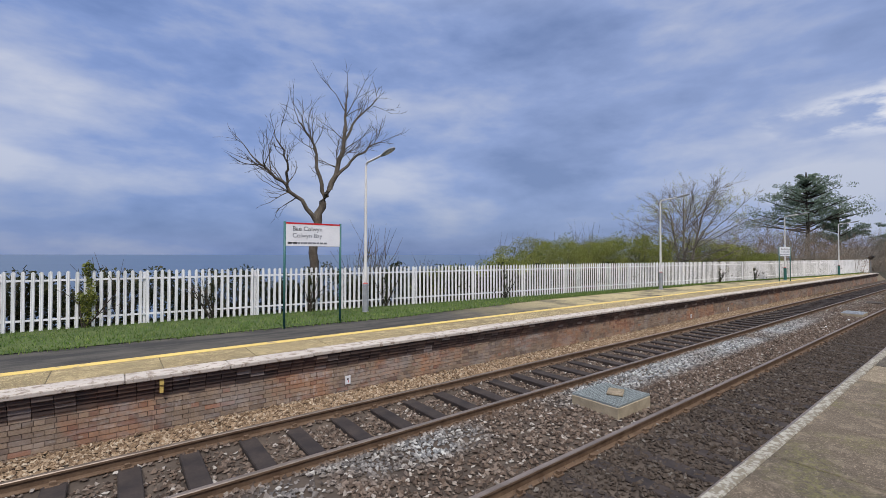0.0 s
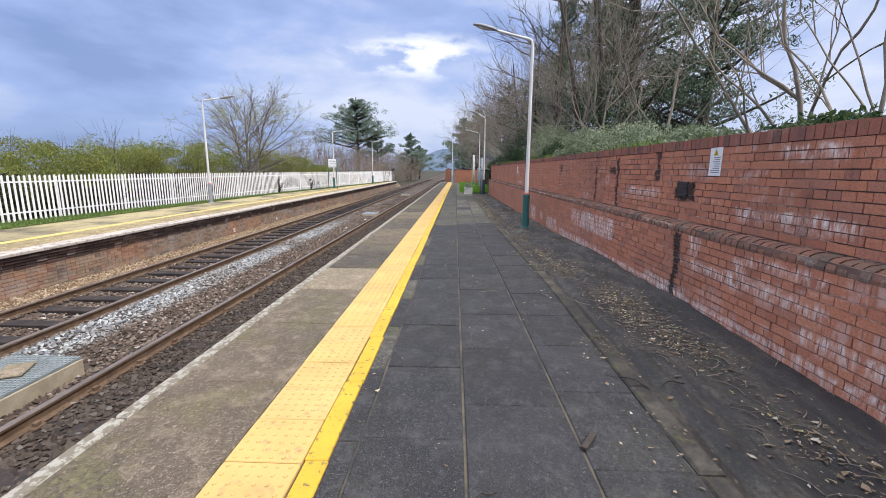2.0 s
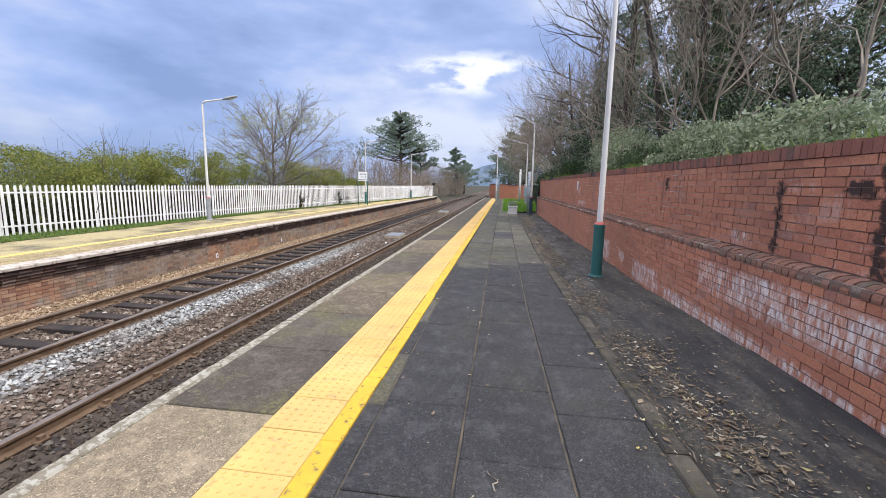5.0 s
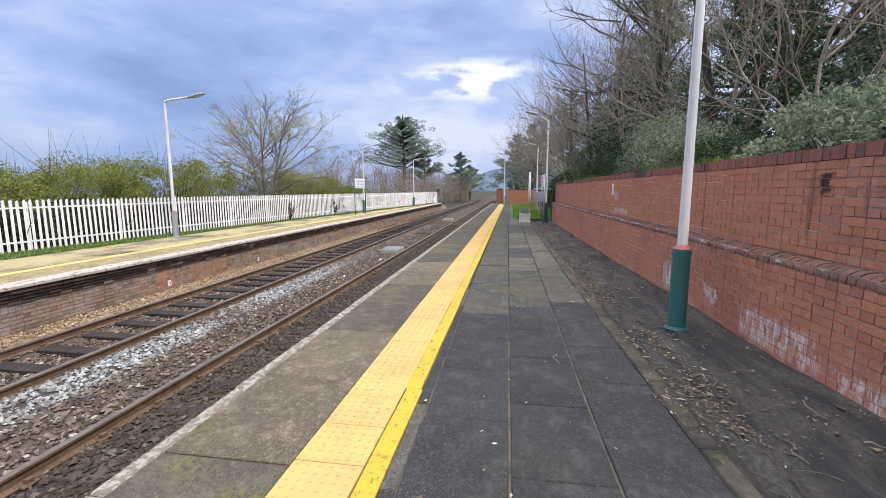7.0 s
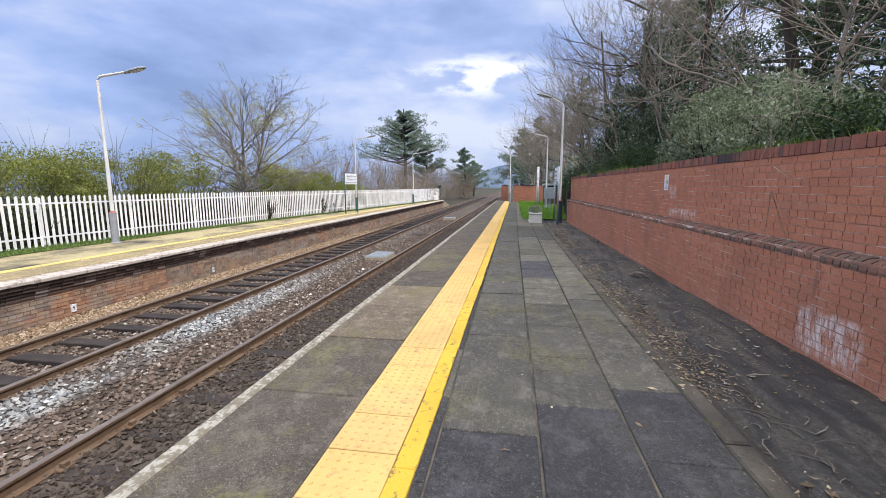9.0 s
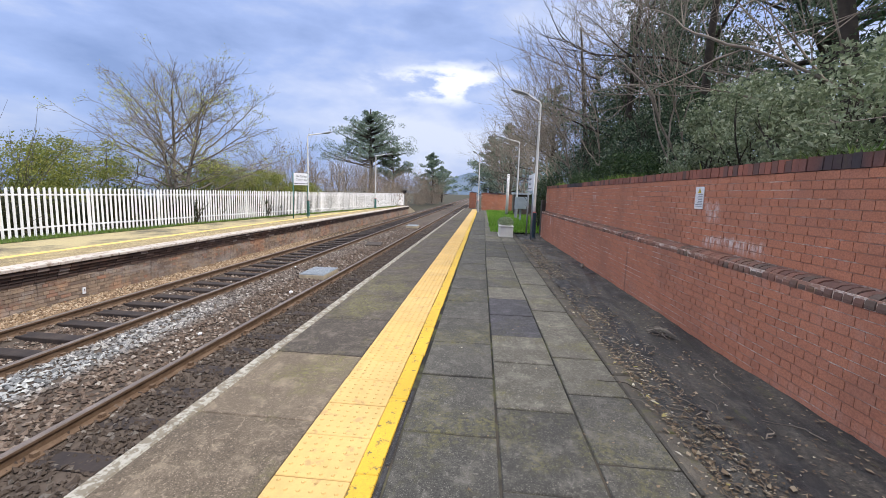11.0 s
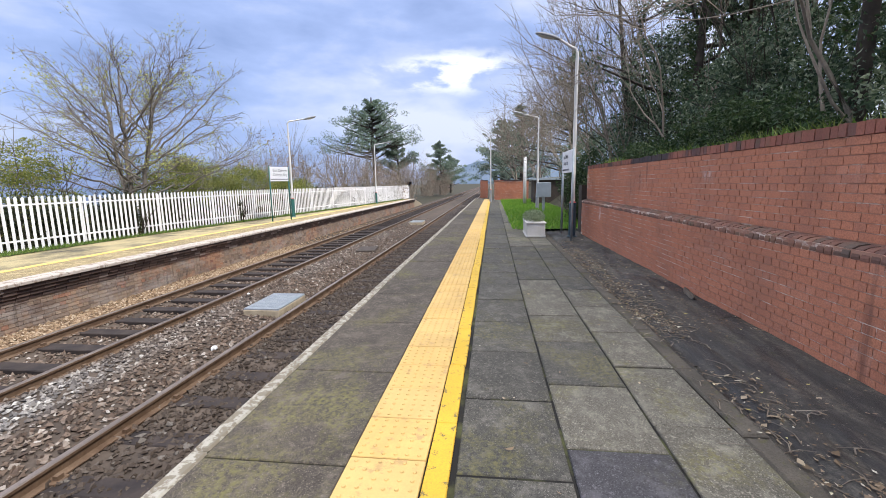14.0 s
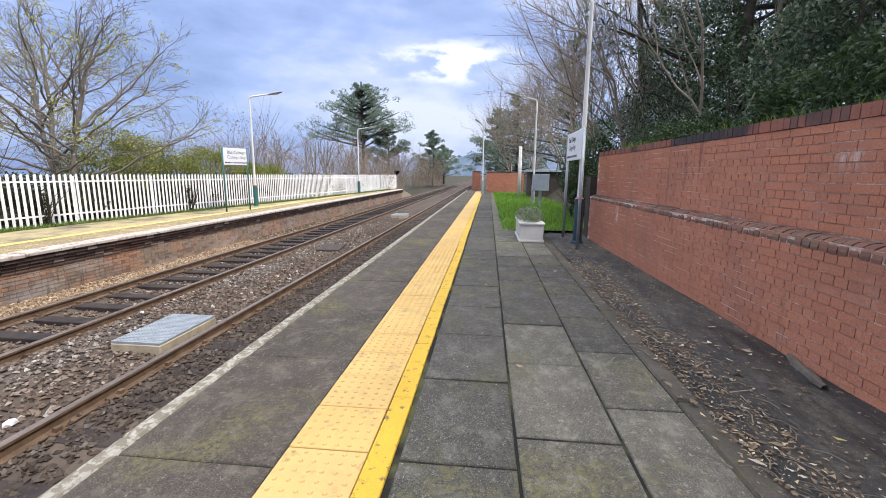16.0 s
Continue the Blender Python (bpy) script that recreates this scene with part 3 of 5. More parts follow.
def grow(rng, start, way, length, radius, levels, kids, spread, out, bend=0.12, lift=0.1, shrink=0.68, gnarl=1.0, least=0.0):
    """Limbs that fork and taper; collects tubes in out."""
    n = 6 if levels > 2 else (5 if levels > 1 else (4 if levels else 3))
    pts, d, p = [np.array(start, float)], np.array(way, float), np.array(start, float)
    d /= np.linalg.norm(d)
    for i in range(n - 1):
        d = d + rng.normal(size=3) * bend * gnarl + np.array((0, 0, lift * 0.3))
        d /= np.linalg.norm(d)
        p = p + d * length / (n - 1)
        pts.append(p)
    end = 0.45 if levels > 0 else 0.25
    radius = max(radius, least)
    out.append((np.array(pts), np.linspace(radius, radius * end, n)))
    if levels == 0:
        return
    for i in range(kids):
        f = rng.uniform(0.35, 1.0) if i else 1.0
        at = pts[min(n - 1, int(round(f * (n - 1))))]
        turn = rng.normal(size=3)
        turn -= d * turn.dot(d)
        turn /= np.linalg.norm(turn) + 1e-9
        a = spread * rng.uniform(0.6, 1.3) * (0.6 if i == 0 else 1)
        w = d * math.cos(a) + turn * math.sin(a) + np.array((0, 0, lift))
        grow(rng, at, w, length * shrink * rng.uniform(0.75, 1.2), radius * (0.62 if i == 0 else 0.48), levels - 1, kids, spread, out, bend, lift, shrink, gnarl, least)


def tree(name, label, at, seed, trunks, levels, kids, spread, bark, leaf=None, leaf_mat_=None, leaf_size=0.06, per_tip=0, clump=0.3, lift=0.1, shrink=0.68, gnarl=1.0, extra=None, extra_size=0.08, extra_mat=None, sides=6, group="", least=0.0):
    rng = np.random.default_rng(seed)
    ob = thing(name, label, "tree", Matrix.Translation(at), group)
    out = []
    for start, way, length, radius in trunks:
        grow(rng, start, way, length, radius, levels, kids, spread, out, lift=lift, shrink=shrink, gnarl=gnarl, least=least)
    for nm, sel in (("trunk", [o for o in out if o[1][0] >= 0.03]), ("branch_crown", [o for o in out if o[1][0] < 0.03])):
        if sel:
            v, f = tubes(sel, sides)
            put(nm, mesh_from(nm, v, f, bark, True), ob)
    if per_tip:
        tips = np.array([p[0][-1] for p in out if p[1][0] < 0.02])
        keep = tips[rng.uniform(size=len(tips)) < leaf]
        c = np.concatenate([keep + rng.normal(size=keep.shape) * clump for _ in range(per_tip)])
        v, f = leaves(c, leaf_size, rng)
        put("crown", mesh_from("crown", v, f, leaf_mat_), ob)
    if extra is not None:
        v, f = leaves(extra(rng), extra_size, rng)
        put("foliage", mesh_from("foliage", v, f, extra_mat), ob)
    return ob


def text_part(name, body, size, material, parent, m, label=""):
    cu = bpy.data.curves.new(name, "FONT")
    cu.body, cu.size, cu.extrude = body, size, 0.001
    tmp = bpy.data.objects.new(name, cu)
    me = bpy.data.meshes.new_from_object(tmp)
    bpy.data.objects.remove(tmp)
    me.materials.clear()
    me.materials.append(material)
    return put(name, me, parent, m, label)


# ---- ground and trackbed ----
def sheet(name, x0, x1, y0, y1, nx, ny, zf, material, label, category):
    X, Y = np.meshgrid(np.linspace(x0, x1, nx), np.linspace(y0, y1, ny), indexing="ij")
    v = np.stack([X, Y, zf(X, Y)], -1).reshape(-1, 3)
    i, j = np.meshgrid(np.arange(nx - 1), np.arange(ny - 1), indexing="ij")
    a = (i * ny + j).reshape(-1)
    f = np.stack([a, a + ny, a + ny + 1, a + 1], -1)
    return tagged(put(name, mesh_from(name, v, f, material, True)), label, category, kind="structure")


def bed(y):
    """The ballast's level across the line, low between the far rails."""
    return bed0(y) - 0.055 * (np.abs(y - 4.95) < 0.62)


def bed0(y):
    """The ballast's level across the line."""
    return np.interp(y, [0.1, 0.7, 2.2, 2.5, 3.2, 3.9, 4.25, 5.7, 6.0, 6.6], [-1.10, -1.09, -1.07, -1.04, -1.0, -1.0, -1.07, -1.07, -1.03, -0.98])


sheet("ground", -3000, 4500, -3500, 3500, 60, 60, lambda x, y: np.full_like(x, -1.35), M_EARTH, "flat rough ground reaching the horizon", "ground")
sheet("trackbed", -14, 420, 0.02, 6.62, 220, 34, lambda x, y: bed(y) - 0.03, M_BALLBED, "brown ballast bed under the two tracks", "trackbed")
sea = tagged(put("water", mesh_from("water", [(-3000, 22, -1.2), (20, 22, -1.2), (300, 150, -1.2), (4400, 260, -1.2), (4400, 3400, -1.2), (-3000, 3400, -1.2)], [(0, 1, 2, 3, 4, 5)], M_SEA)), "dark blue grey sea on the horizon", "water", kind="structure")

N = 118000
rng = np.random.default_rng(11)
sx = 0.5 + 48 * rng.beta(1.0, 1.9, N)
sx[: N // 12] = rng.uniform(-5, 1, N // 12)
sx[-14000:] = rng.uniform(9, 30, 14000)
sy = rng.uniform(0.15, 6.5, N)
sx[40000:66000] = rng.uniform(-4, 34, 26000)
sy[40000:66000] = rng.uniform(5.72, 6.57, 26000)
ss = rng.uniform(0.018, 0.042, N)
base = np.array([(1, 0, 0), (-1, 0, 0), (0, 1, 0), (0, -1, 0), (0, 0, 1), (0, 0, -1)], float)
jit = base[None] * rng.uniform(0.55, 1.35, (N, 6, 1)) + rng.normal(size=(N, 6, 3)) * 0.25
th = rng.uniform(0, 6.3, N)
c, s = np.cos(th), np.sin(th)
rot = np.stack([np.stack([c, -s, 0 * c], -1), np.stack([s, c, 0 * c], -1), np.stack([0 * c, 0 * c, 0.75 + 0 * c], -1)], 1)
sv = np.einsum("nij,nkj->nki", rot, jit) * ss[:, None, None]
sv += np.stack([sx, sy, bed(sy) - 0.025 + rng.uniform(0, 0.022, N)], -1)[:, None]
octa = np.array([(0, 2, 4), (2, 1, 4), (1, 3, 4), (3, 0, 4), (2, 0, 5), (1, 2, 5), (3, 1, 5), (0, 3, 5)])
sf = (octa[None] + 6 * np.arange(N)[:, None, None]).reshape(-1, 3)
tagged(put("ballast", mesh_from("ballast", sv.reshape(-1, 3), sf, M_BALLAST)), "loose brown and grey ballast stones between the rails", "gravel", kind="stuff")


# ---- railway tracks ----
def rail_mesh(name, x0, x1):
    prof = [(-0.068, 0), (0.068, 0), (0.068, 0.012), (0.012, 0.03), (0.010, 0.105), (0.034, 0.115), (0.036, 0.142), (0.028, 0.152), (-0.028, 0.152), (-0.036, 0.142), (-0.034, 0.115), (-0.010, 0.105), (-0.012, 0.03), (-0.068, 0.012)]
    xs = [x0, 10, 30, 60, 120, x1]
    v = [(x, y, z) for x in xs for y, z in prof]
    n = len(prof)
    f = [(i * n + j, i * n + (j + 1) % n, (i + 1) * n + (j + 1) % n, (i + 1) * n + j) for i in range(len(xs) - 1) for j in range(n)]
    me = mesh_from(name, v, f, M_RAIL)
    me.materials.append(M_RAILTOP)
    for p in me.polygons:
        if p.center.z > 0.144:
            p.material_index = 1
    return me


RAIL = rail_mesh("rail", -14, 420)
clip_bm = box_bm(-0.07, 0.07, -0.12, 0.12, 0, 0.028, 0.006)
for sgn in (-1, 1):
    bmesh.ops.create_cube(clip_bm, size=1, matrix=Matrix.Translation((0, sgn * 0.085, 0.045)) @ Matrix.Diagonal((0.06, 0.05, 0.05, 1)))
CLIP = bpy.data.meshes.new("rail_chair")
clip_bm.to_mesh(CLIP)
clip_bm.free()
CLIP.materials.append(M_RAIL)
for near, ys, z_s, smat in ((True, (0.695, 2.2), -1.094, M_SLEEP), (False, (4.2, 5.705), -1.075, M_SLEEP)):
    tr = thing("railway_track", "rusty steel rails on " + ("half-buried pale sleepers beside the platform" if near else "dark sleepers in ballast"), "railway track")
    for y in ys:
        put("rail", RAIL, tr, Matrix.Translation((0, y, -1.082)))
    sb = bmesh.new()
    bmesh.ops.create_cube(sb, size=1, matrix=Matrix.Diagonal((0.25, 2.55, 0.16, 1)))
    bmesh.ops.bevel(sb, geom=list(sb.edges), offset=0.012, segments=1, affect="EDGES")
    sm = bpy.data.meshes.new("sleeper")
    sb.to_mesh(sm)
    sb.free()
    sm.materials.append(smat)
    r2 = random.Random(5 if near else 6)
    for i in range(170):
        x = -9.3 + i * 0.72
        put("sleeper", sm, tr, Matrix.Translation((x + r2.uniform(-0.03, 0.03), sum(ys) / 2, z_s - 0.08 + r2.uniform(-0.006, 0.012))))
        if x < 42:
            for y in ys:
                put("rail_chair", CLIP, tr, Matrix.Translation((x, y, -1.088)))

# ---- near platform ----
PX0, PX1 = -14.0, 57.5
plat = tagged(put("platform_near", mesh_from("platform_near", *boxes([(PX0, PX1, -3.10, -0.06, -1.35, -0.0115), (PX0, PX1, -4.95, -3.10, -1.35, -0.12)]), M_JOINT)), "railway platform of concrete and dark paving slabs", "platform", kind="structure")
put("platform_face", mesh_from("platform_face", *boxes([(PX0, PX1, -0.06, -0.03, -1.35, -0.055)]), M_BROWNJ), plat)


def slab_mesh(name, lx, ly, h, mat, bev=0.006):
    bm = box_bm(-lx / 2, lx / 2, -ly / 2, ly / 2, -h, 0, bev)
    me = bpy.data.meshes.new(name)
    bm.to_mesh(me)
    bm.free()
    me.materials.append(mat)
    return me


r3 = random.Random(3)
LINE_X = (-14.0, 3.0, 7.0, 11.0, 16.0, 23.0, 30.0, 60.0)
LINES = {"inner": (-1.60, -1.595, -1.60, -1.55, -1.50, -1.488, -1.488, -1.488),
         "first": (-2.21, -2.205, -2.17, -2.14, -2.11, -2.07, -2.07, -2.07),
         "second": (-2.90, -2.87, -2.80, -2.70, -2.67, -2.63, -2.62, -2.62),
         "kerb": (-3.50, -3.48, -3.46, -3.33, -3.22, -3.17, -3.15, -3.15)}


def line_y(which, x):
    """Where the slab courses and the drain kerb run."""
    return np.interp(x, LINE_X, LINES[which])


def joint_run(known, pitch, lo, hi):
    """Joints along a course: the known ones, the rest at an even pitch between and past them."""
    out = list(np.arange(known[0] - pitch, lo, -pitch))[::-1]
    for a, b in zip(known, known[1:]):
        n = max(1, round((b - a) / pitch))
        out += [a + (b - a) * i / n for i in range(n)]
    return out + list(np.arange(known[-1], hi, pitch))


def slab_piece(name, x0, x1, near0, near1, far0, far1, mat, h=0.07, bev=0.006):
    """One slab with softened top edges, cut to the lines on both of its sides."""
    o = [(x0, far0), (x1, far1), (x1, near1), (x0, near0)]
    cx, cy = sum(p[0] for p in o) / 4, sum(p[1] for p in o) / 4
    i = [(x + math.copysign(bev, cx - x), y + math.copysign(bev, cy - y)) for x, y in o]
    v = [(x - cx, y - cy, -h) for x, y in o] + [(x - cx, y - cy, -bev) for x, y in o] + [(x - cx, y - cy, 0) for x, y in i]
    f = [(8, 9, 10, 11)] + [(a + k, a + (k + 1) % 4, a + 4 + (k + 1) % 4, a + 4 + k) for a in (0, 4) for k in range(4)]
    return mesh_from(name, v, f, mat), cx, cy


LIP = slab_mesh("edge_lip", 1.194, 0.10, 0.09, M_WHITE_EDGE, 0.012)
edge_joints = joint_run((2.9, 4.13, 6.6, 7.83, 11.12, 12.33, 15.82, 18.07, 20.33), 1.19, PX0, PX1)
for a, b in zip(edge_joints, edge_joints[1:]):
    mat = M_EDGEB if 6.5 < a < 6.7 else (M_EDGED if a > 16.5 or r3.random() < 0.2 else M_EDGE)
    me, cx, cy = slab_piece("edge_slab", a + 0.006, b - 0.006, -0.106, -0.106, -0.912, -0.912, mat)
    put("edge_slab", me, plat, pose(cx, cy, r3.uniform(-0.004, 0.003), 0, r3.uniform(-0.15, 0.15), r3.uniform(-0.15, 0.15)))
for i in range(60):
    put("edge_lip", LIP, plat, pose(PX0 + 0.25 + i * 1.2 + r3.uniform(-0.005, 0.005), -0.052 + r3.uniform(-0.006, 0.006), 0.004))

tb = box_bm(-0.1965, 0.1965, -0.207, 0.207, -0.06, 0, 0.004)
for i in range(6):
    for j in range(6):
        bmesh.ops.create_cone(tb, cap_ends=True, cap_tris=False, segments=8, radius1=0.0125, radius2=0.0085, depth=0.006, matrix=Matrix.Translation(((i - 2.5) * 0.066, (j - 2.5) * 0.066, 0.003)))
TILE = bpy.data.meshes.new("tactile_tile")
tb.to_mesh(TILE)
tb.free()
TILE.materials.append(M_TACT)
TILEF = slab_mesh("tactile_tile_plain", 0.393, 0.414, 0.06, M_TACT, 0.004)
tact = tagged(thing("tactile_paving", "yellow blister tactile paving strip along the platform", "tactile paving"), kind="structure")
for i in range(173):
    x = PX0 + 0.27 + i * 0.4
    if x < 56.2:
        put("tile", TILE if x < 31 else TILEF, tact, pose(x, -1.128, 0.006 + r3.uniform(-0.002, 0.002), 0, 0, r3.uniform(-0.3, 0.3)))
line = tagged(thing("yellow_line", "worn yellow painted line on a narrow kerb", "painted line"), kind="structure")
LINE = slab_mesh("line_strip", 0.856, 0.125, 0.07, M_YELLOW, 0.005)
for i in range(82):
    x = PX0 + 0.53 + i * 0.86
    if x < 56.3:
        put("strip", LINE, line, pose(x, -1.404 + r3.uniform(-0.006, 0.006), 0.007, 0, 0, r3.uniform(-0.35, 0.35)))

# three courses of paving slabs and a narrow filler strip beside the yellow line
COURSES = (("inner", "first", (2.6, 3.52, 5.37, 7.23, 9.04, 12.31, 16.68, 17.48, 18.33, 19.19, 19.98, 20.82, 21.64, 22.5, 23.34, 24.16), 0.86),
           ("first", "second", (3.9, 5.73, 6.68, 8.46, 10.94, 11.83, 12.63, 13.58, 16.19, 17.05, 17.79, 18.6, 19.46, 20.23, 21.1, 21.9, 22.82), 0.85),
           ("second", "kerb", (3.3, 12.2, 13.9, 15.63, 16.5, 17.25, 18.08, 18.9, 19.74, 20.58, 21.38, 22.26, 23.1, 23.94), 0.83))
for k, (la, lb, known, pitch) in enumerate(COURSES):
    run = joint_run(known, pitch, PX0, PX1)
    for a, b in zip(run, run[1:]):
        x = (a + b) / 2
        kind = M_PAVED if x < 13 + k * 0.6 else (M_PAVEM if x < 16.6 or k == 0 else M_PAVEL)
        if k == 1 and 17.7 < x < 19.4 or k > 0 and 23.5 < x < 27.4 or k == 0 and 19.98 < x < 20.8:
            kind = M_PAVEK if x < 20 else M_PAVEM
        elif x > 13 and r3.random() < 0.10:
            kind = M_PAVEM
        off = (0.085 if lb == "kerb" else 0.008)
        gap = 0.009 if x > 15 else 0.003
        me, cx, cy = slab_piece("paving_slab", a + gap, b - gap, line_y(la, a) - 0.009, line_y(la, b) - 0.009, line_y(lb, a) + off, line_y(lb, b) + off, kind)
        put("paving_slab", me, plat, pose(cx, cy, r3.uniform(-0.005, 0.003), r3.uniform(-0.2, 0.2), r3.uniform(-0.2, 0.2), 0))
for a in np.arange(PX0, 16.0, 0.92):
    me, cx, cy = slab_piece("filler_strip", a + 0.004, a + 0.914, -1.472, -1.472, line_y("inner", a) + 0.004, line_y("inner", a + 0.92) + 0.004, M_PAVEM if r3.random() < 0.25 else M_PAVED)
    put("filler_strip", me, plat, pose(cx, cy, -0.003))
for i in range(48):
    a, b = PX0 + i * 0.91, PX0 + (i + 1) * 0.91
    me, cx, cy = slab_piece("drain_kerb", a + 0.006, b - 0.006, line_y("kerb", a) + 0.072, line_y("kerb", b) + 0.072, line_y("kerb", a) - 0.07, line_y("kerb", b) - 0.07, M_KERB, 0.09, 0.014)
    put("drain_kerb", me, plat, pose(cx, cy, 0.003 + r3.uniform(-0.008, 0.005), r3.uniform(-1.5, 1.0), 0, r3.uniform(-0.4, 0.4)))


def margin_z(x, y):
    """Level of the uneven margin: a gully beside the kerb, then rough ground rising to the wall's foot."""
    d = line_y("kerb", x) - y
    rise = np.interp(x, [2, 4, 6, 9, 12, 15, 18], [0.03, 0.09, 0.15, 0.15, 0.06, 0.05, 0.02]) * np.clip((d - 0.45) / 0.75, 0, 1) ** 1.4
    rut = -0.035 * np.exp(-((d - 0.17) / 0.06) ** 2) - 0.014 * np.exp(-((d - 0.42 - 0.05 * np.sin(x)) / 0.05) ** 2)
    rough = 0.010 * np.sin(x * 1.7 + y * 5) * np.sin(x * 0.6) + 0.006 * np.sin(x * 9 + y * 13) * np.sin(y * 21 - x * 4)
    return -0.024 + rise + rut + rough


sheet("margin", PX0, 31, -4.85, -3.18, 900, 80, margin_z, M_SOIL, "dark dirty asphalt margin with a shallow gully along the wall", "pavement")

# ---- boundary wall on the near side ----
WALL = pose(0, -4.78, 0, 0, 0, 1.23)
WX0, WX1 = -14.0, 29.6
wall = tagged(put("wall_south", mesh_from("wall_south", *boxes([(WX0, WX1, -0.36, -0.0035, -0.3, 0.93), (WX0, WX1, -0.36, -0.1335, 0.93, 1.775)]), M_MORTAR), None, WALL), "weathered red brick boundary wall with lime-stained courses", "wall", kind="structure")


def courses(x0, x1, z0, count, pitch, face, rng, thick=0.05, proud=0.004, fresh=1.0):
    """English bond: a course of long bricks, a course of short ones."""
    rows = []
    for i in range(count):
        L = 0.2275 if i % 2 == 0 else 0.1145
        xs = np.arange(x0 + (0.057 if i % 2 else 0), x1 - L, L)
        z = z0 + i * pitch
        for x in xs:
            o = rng.uniform(-0.2, 1.0) * proud * float(np.interp(x, [9, 14], [1.0, fresh]))
            rows.append((x + 0.0035, x + L - 0.0035, face - thick, face + o, z + 0.0045 + rng.uniform(-0.001, 0.001), z + pitch - 0.0045))
    return np.array(rows)


rng = np.random.default_rng(21)
rows = np.concatenate([courses(WX0, WX1, -0.02, 12, 0.0735, 0.0, rng, 0.05, 0.006, 0.35), courses(WX0, WX1, 0.975, 11, 0.0728, -0.13, rng, 0.05, 0.006, 0.35)])
mid = (rows[:, 0] > 5.0) & (rows[:, 1] < 7.42) & (rows[:, 4] > 0.97)
v, f = boxes(rows[~mid])
tagged(put("bricks", mesh_from("bricks", v, f, M_BRICKJ), wall), kind="stuff")
rows_near = rows[mid]
WALL_BRICKS = rows_near

# slanted bull-nosed plinth course and brick-on-edge coping
n = int((WX1 - WX0) / 0.083)
pv, pf = [], []
prof = [(-0.145, 0.968), (-0.06, 0.957), (-0.025, 0.940), (-0.004, 0.914), (0.003, 0.884), (0.002, 0.862), (-0.145, 0.862)]
for i in range(n):
    x = WX0 + i * 0.083
    dy, dz = rng.uniform(-0.006, 0.007), rng.uniform(-0.004, 0.005)
    b0 = len(pv)
    for xx in (x + 0.007, x + 0.076):
        pv += [(xx, y + dy, z + dz) for y, z in prof]
    m = len(prof)
    pf += [(b0 + j, b0 + (j + 1) % m, b0 + m + (j + 1) % m, b0 + m + j) for j in range(m)]
    pf += [tuple(b0 + j for j in range(m))[::-1], tuple(b0 + m + j for j in range(m))]
tagged(put("plinth_bricks", mesh_from("plinth_bricks", pv, pf, M_PLINTH), wall, None, "slanted weathered plinth bricks"), kind="stuff")
rows = []
for i in range(n):
    x = WX0 + i * 0.083
    z = 1.885 + rng.uniform(-0.006, 0.006) - 0.002 * max(0, x - 18)
    rows.append((x + 0.004, x + 0.079, -0.365, -0.122 + rng.uniform(-0.004, 0.005), 1.778, z))
tagged(put("coping_bricks", mesh_from("coping_bricks", *boxes(rows), M_COPE), wall, None, "brick-on-edge coping, dark and mossy"), kind="stuff")

# bank of earth behind the wall
sheet("bank", -14, 120, -45, -5.0, 80, 40, lambda x, y: np.interp(-y, [5.0, 5.4, 9, 45], [1.2, 1.55, 1.9, 2.4]) + 0.15 * np.sin(x * 0.9) * np.sin(y * 1.1) - np.clip((x - 29) / 4, 0, 1) * 1.3 * np.clip((9 + y) / 4, 0, 1), M_EARTH, "dark earth bank behind the boundary wall", "bank")

# ---- far platform ----
FZ = -0.12
fence_pts = [(-12, 12.7), (0.8, 12.15), (11.3, 11.25), (24.7, 10.5), (34, 9.75), (50, 8.1), (62, 7.35)]


def fence_y(x):
    return np.interp(x, [p[0] for p in fence_pts], [p[1] for p in fence_pts])


far = tagged(put("platform_far", mesh_from("platform_far", *boxes([(-14, 62, 6.62, 7.0, -1.35, FZ - 0.14)]), M_MORTAR)), "opposite platform faced in brown brick with whitened coping", "platform", kind="structure")
sheet("far_surface", -14, 62.0, 6.9, 14.0, 160, 24, lambda x, y: FZ - 0.006 + 0.0 * x - np.clip((y - fence_y(x) - 0.5) / 1.0, 0, 1) * 0.6, M_FARTOP, "dark asphalt surface of the opposite platform", "pavement")
rng = np.random.default_rng(31)
rows = courses(-14, 62, -1.13, 9, 0.0745, 0.0, rng, 0.05, 0.006)
rows[:, [2, 3]] = 6.60 - rows[:, [3, 2]]
near = (rows[:, 0] > -1.8) & (rows[:, 1] < 2.6) & (rows[:, 4] > -0.98)
FAR_BRICKS = rows[near]
tagged(put("bricks", mesh_from("bricks", *boxes(rows[~near]), M_BROWNJ), far), kind="stuff")
rows = []
for i, y in enumerate((6.575, 6.55, 6.515, 6.475)):
    z = -0.475 + i * 0.07
    for x in np.arange(-14, 62, 0.2275):
        rows.append((x + 0.004, x + 0.2235, y + rng.uniform(-0.005, 0.005), 6.75, z + 0.005, z + 0.064))
tagged(put("corbel_bricks", mesh_from("corbel_bricks", *boxes(rows), M_DARKB), far, None, "sooty stepped corbel bricks under the coping"), kind="stuff")
FC = slab_mesh("coping_slab", 1.392, 0.42, 0.07, M_FARCOPE, 0.012)
FT = slab_mesh("tan_slab", 1.392, 0.89, 0.03, M_FARTAN, 0.006)
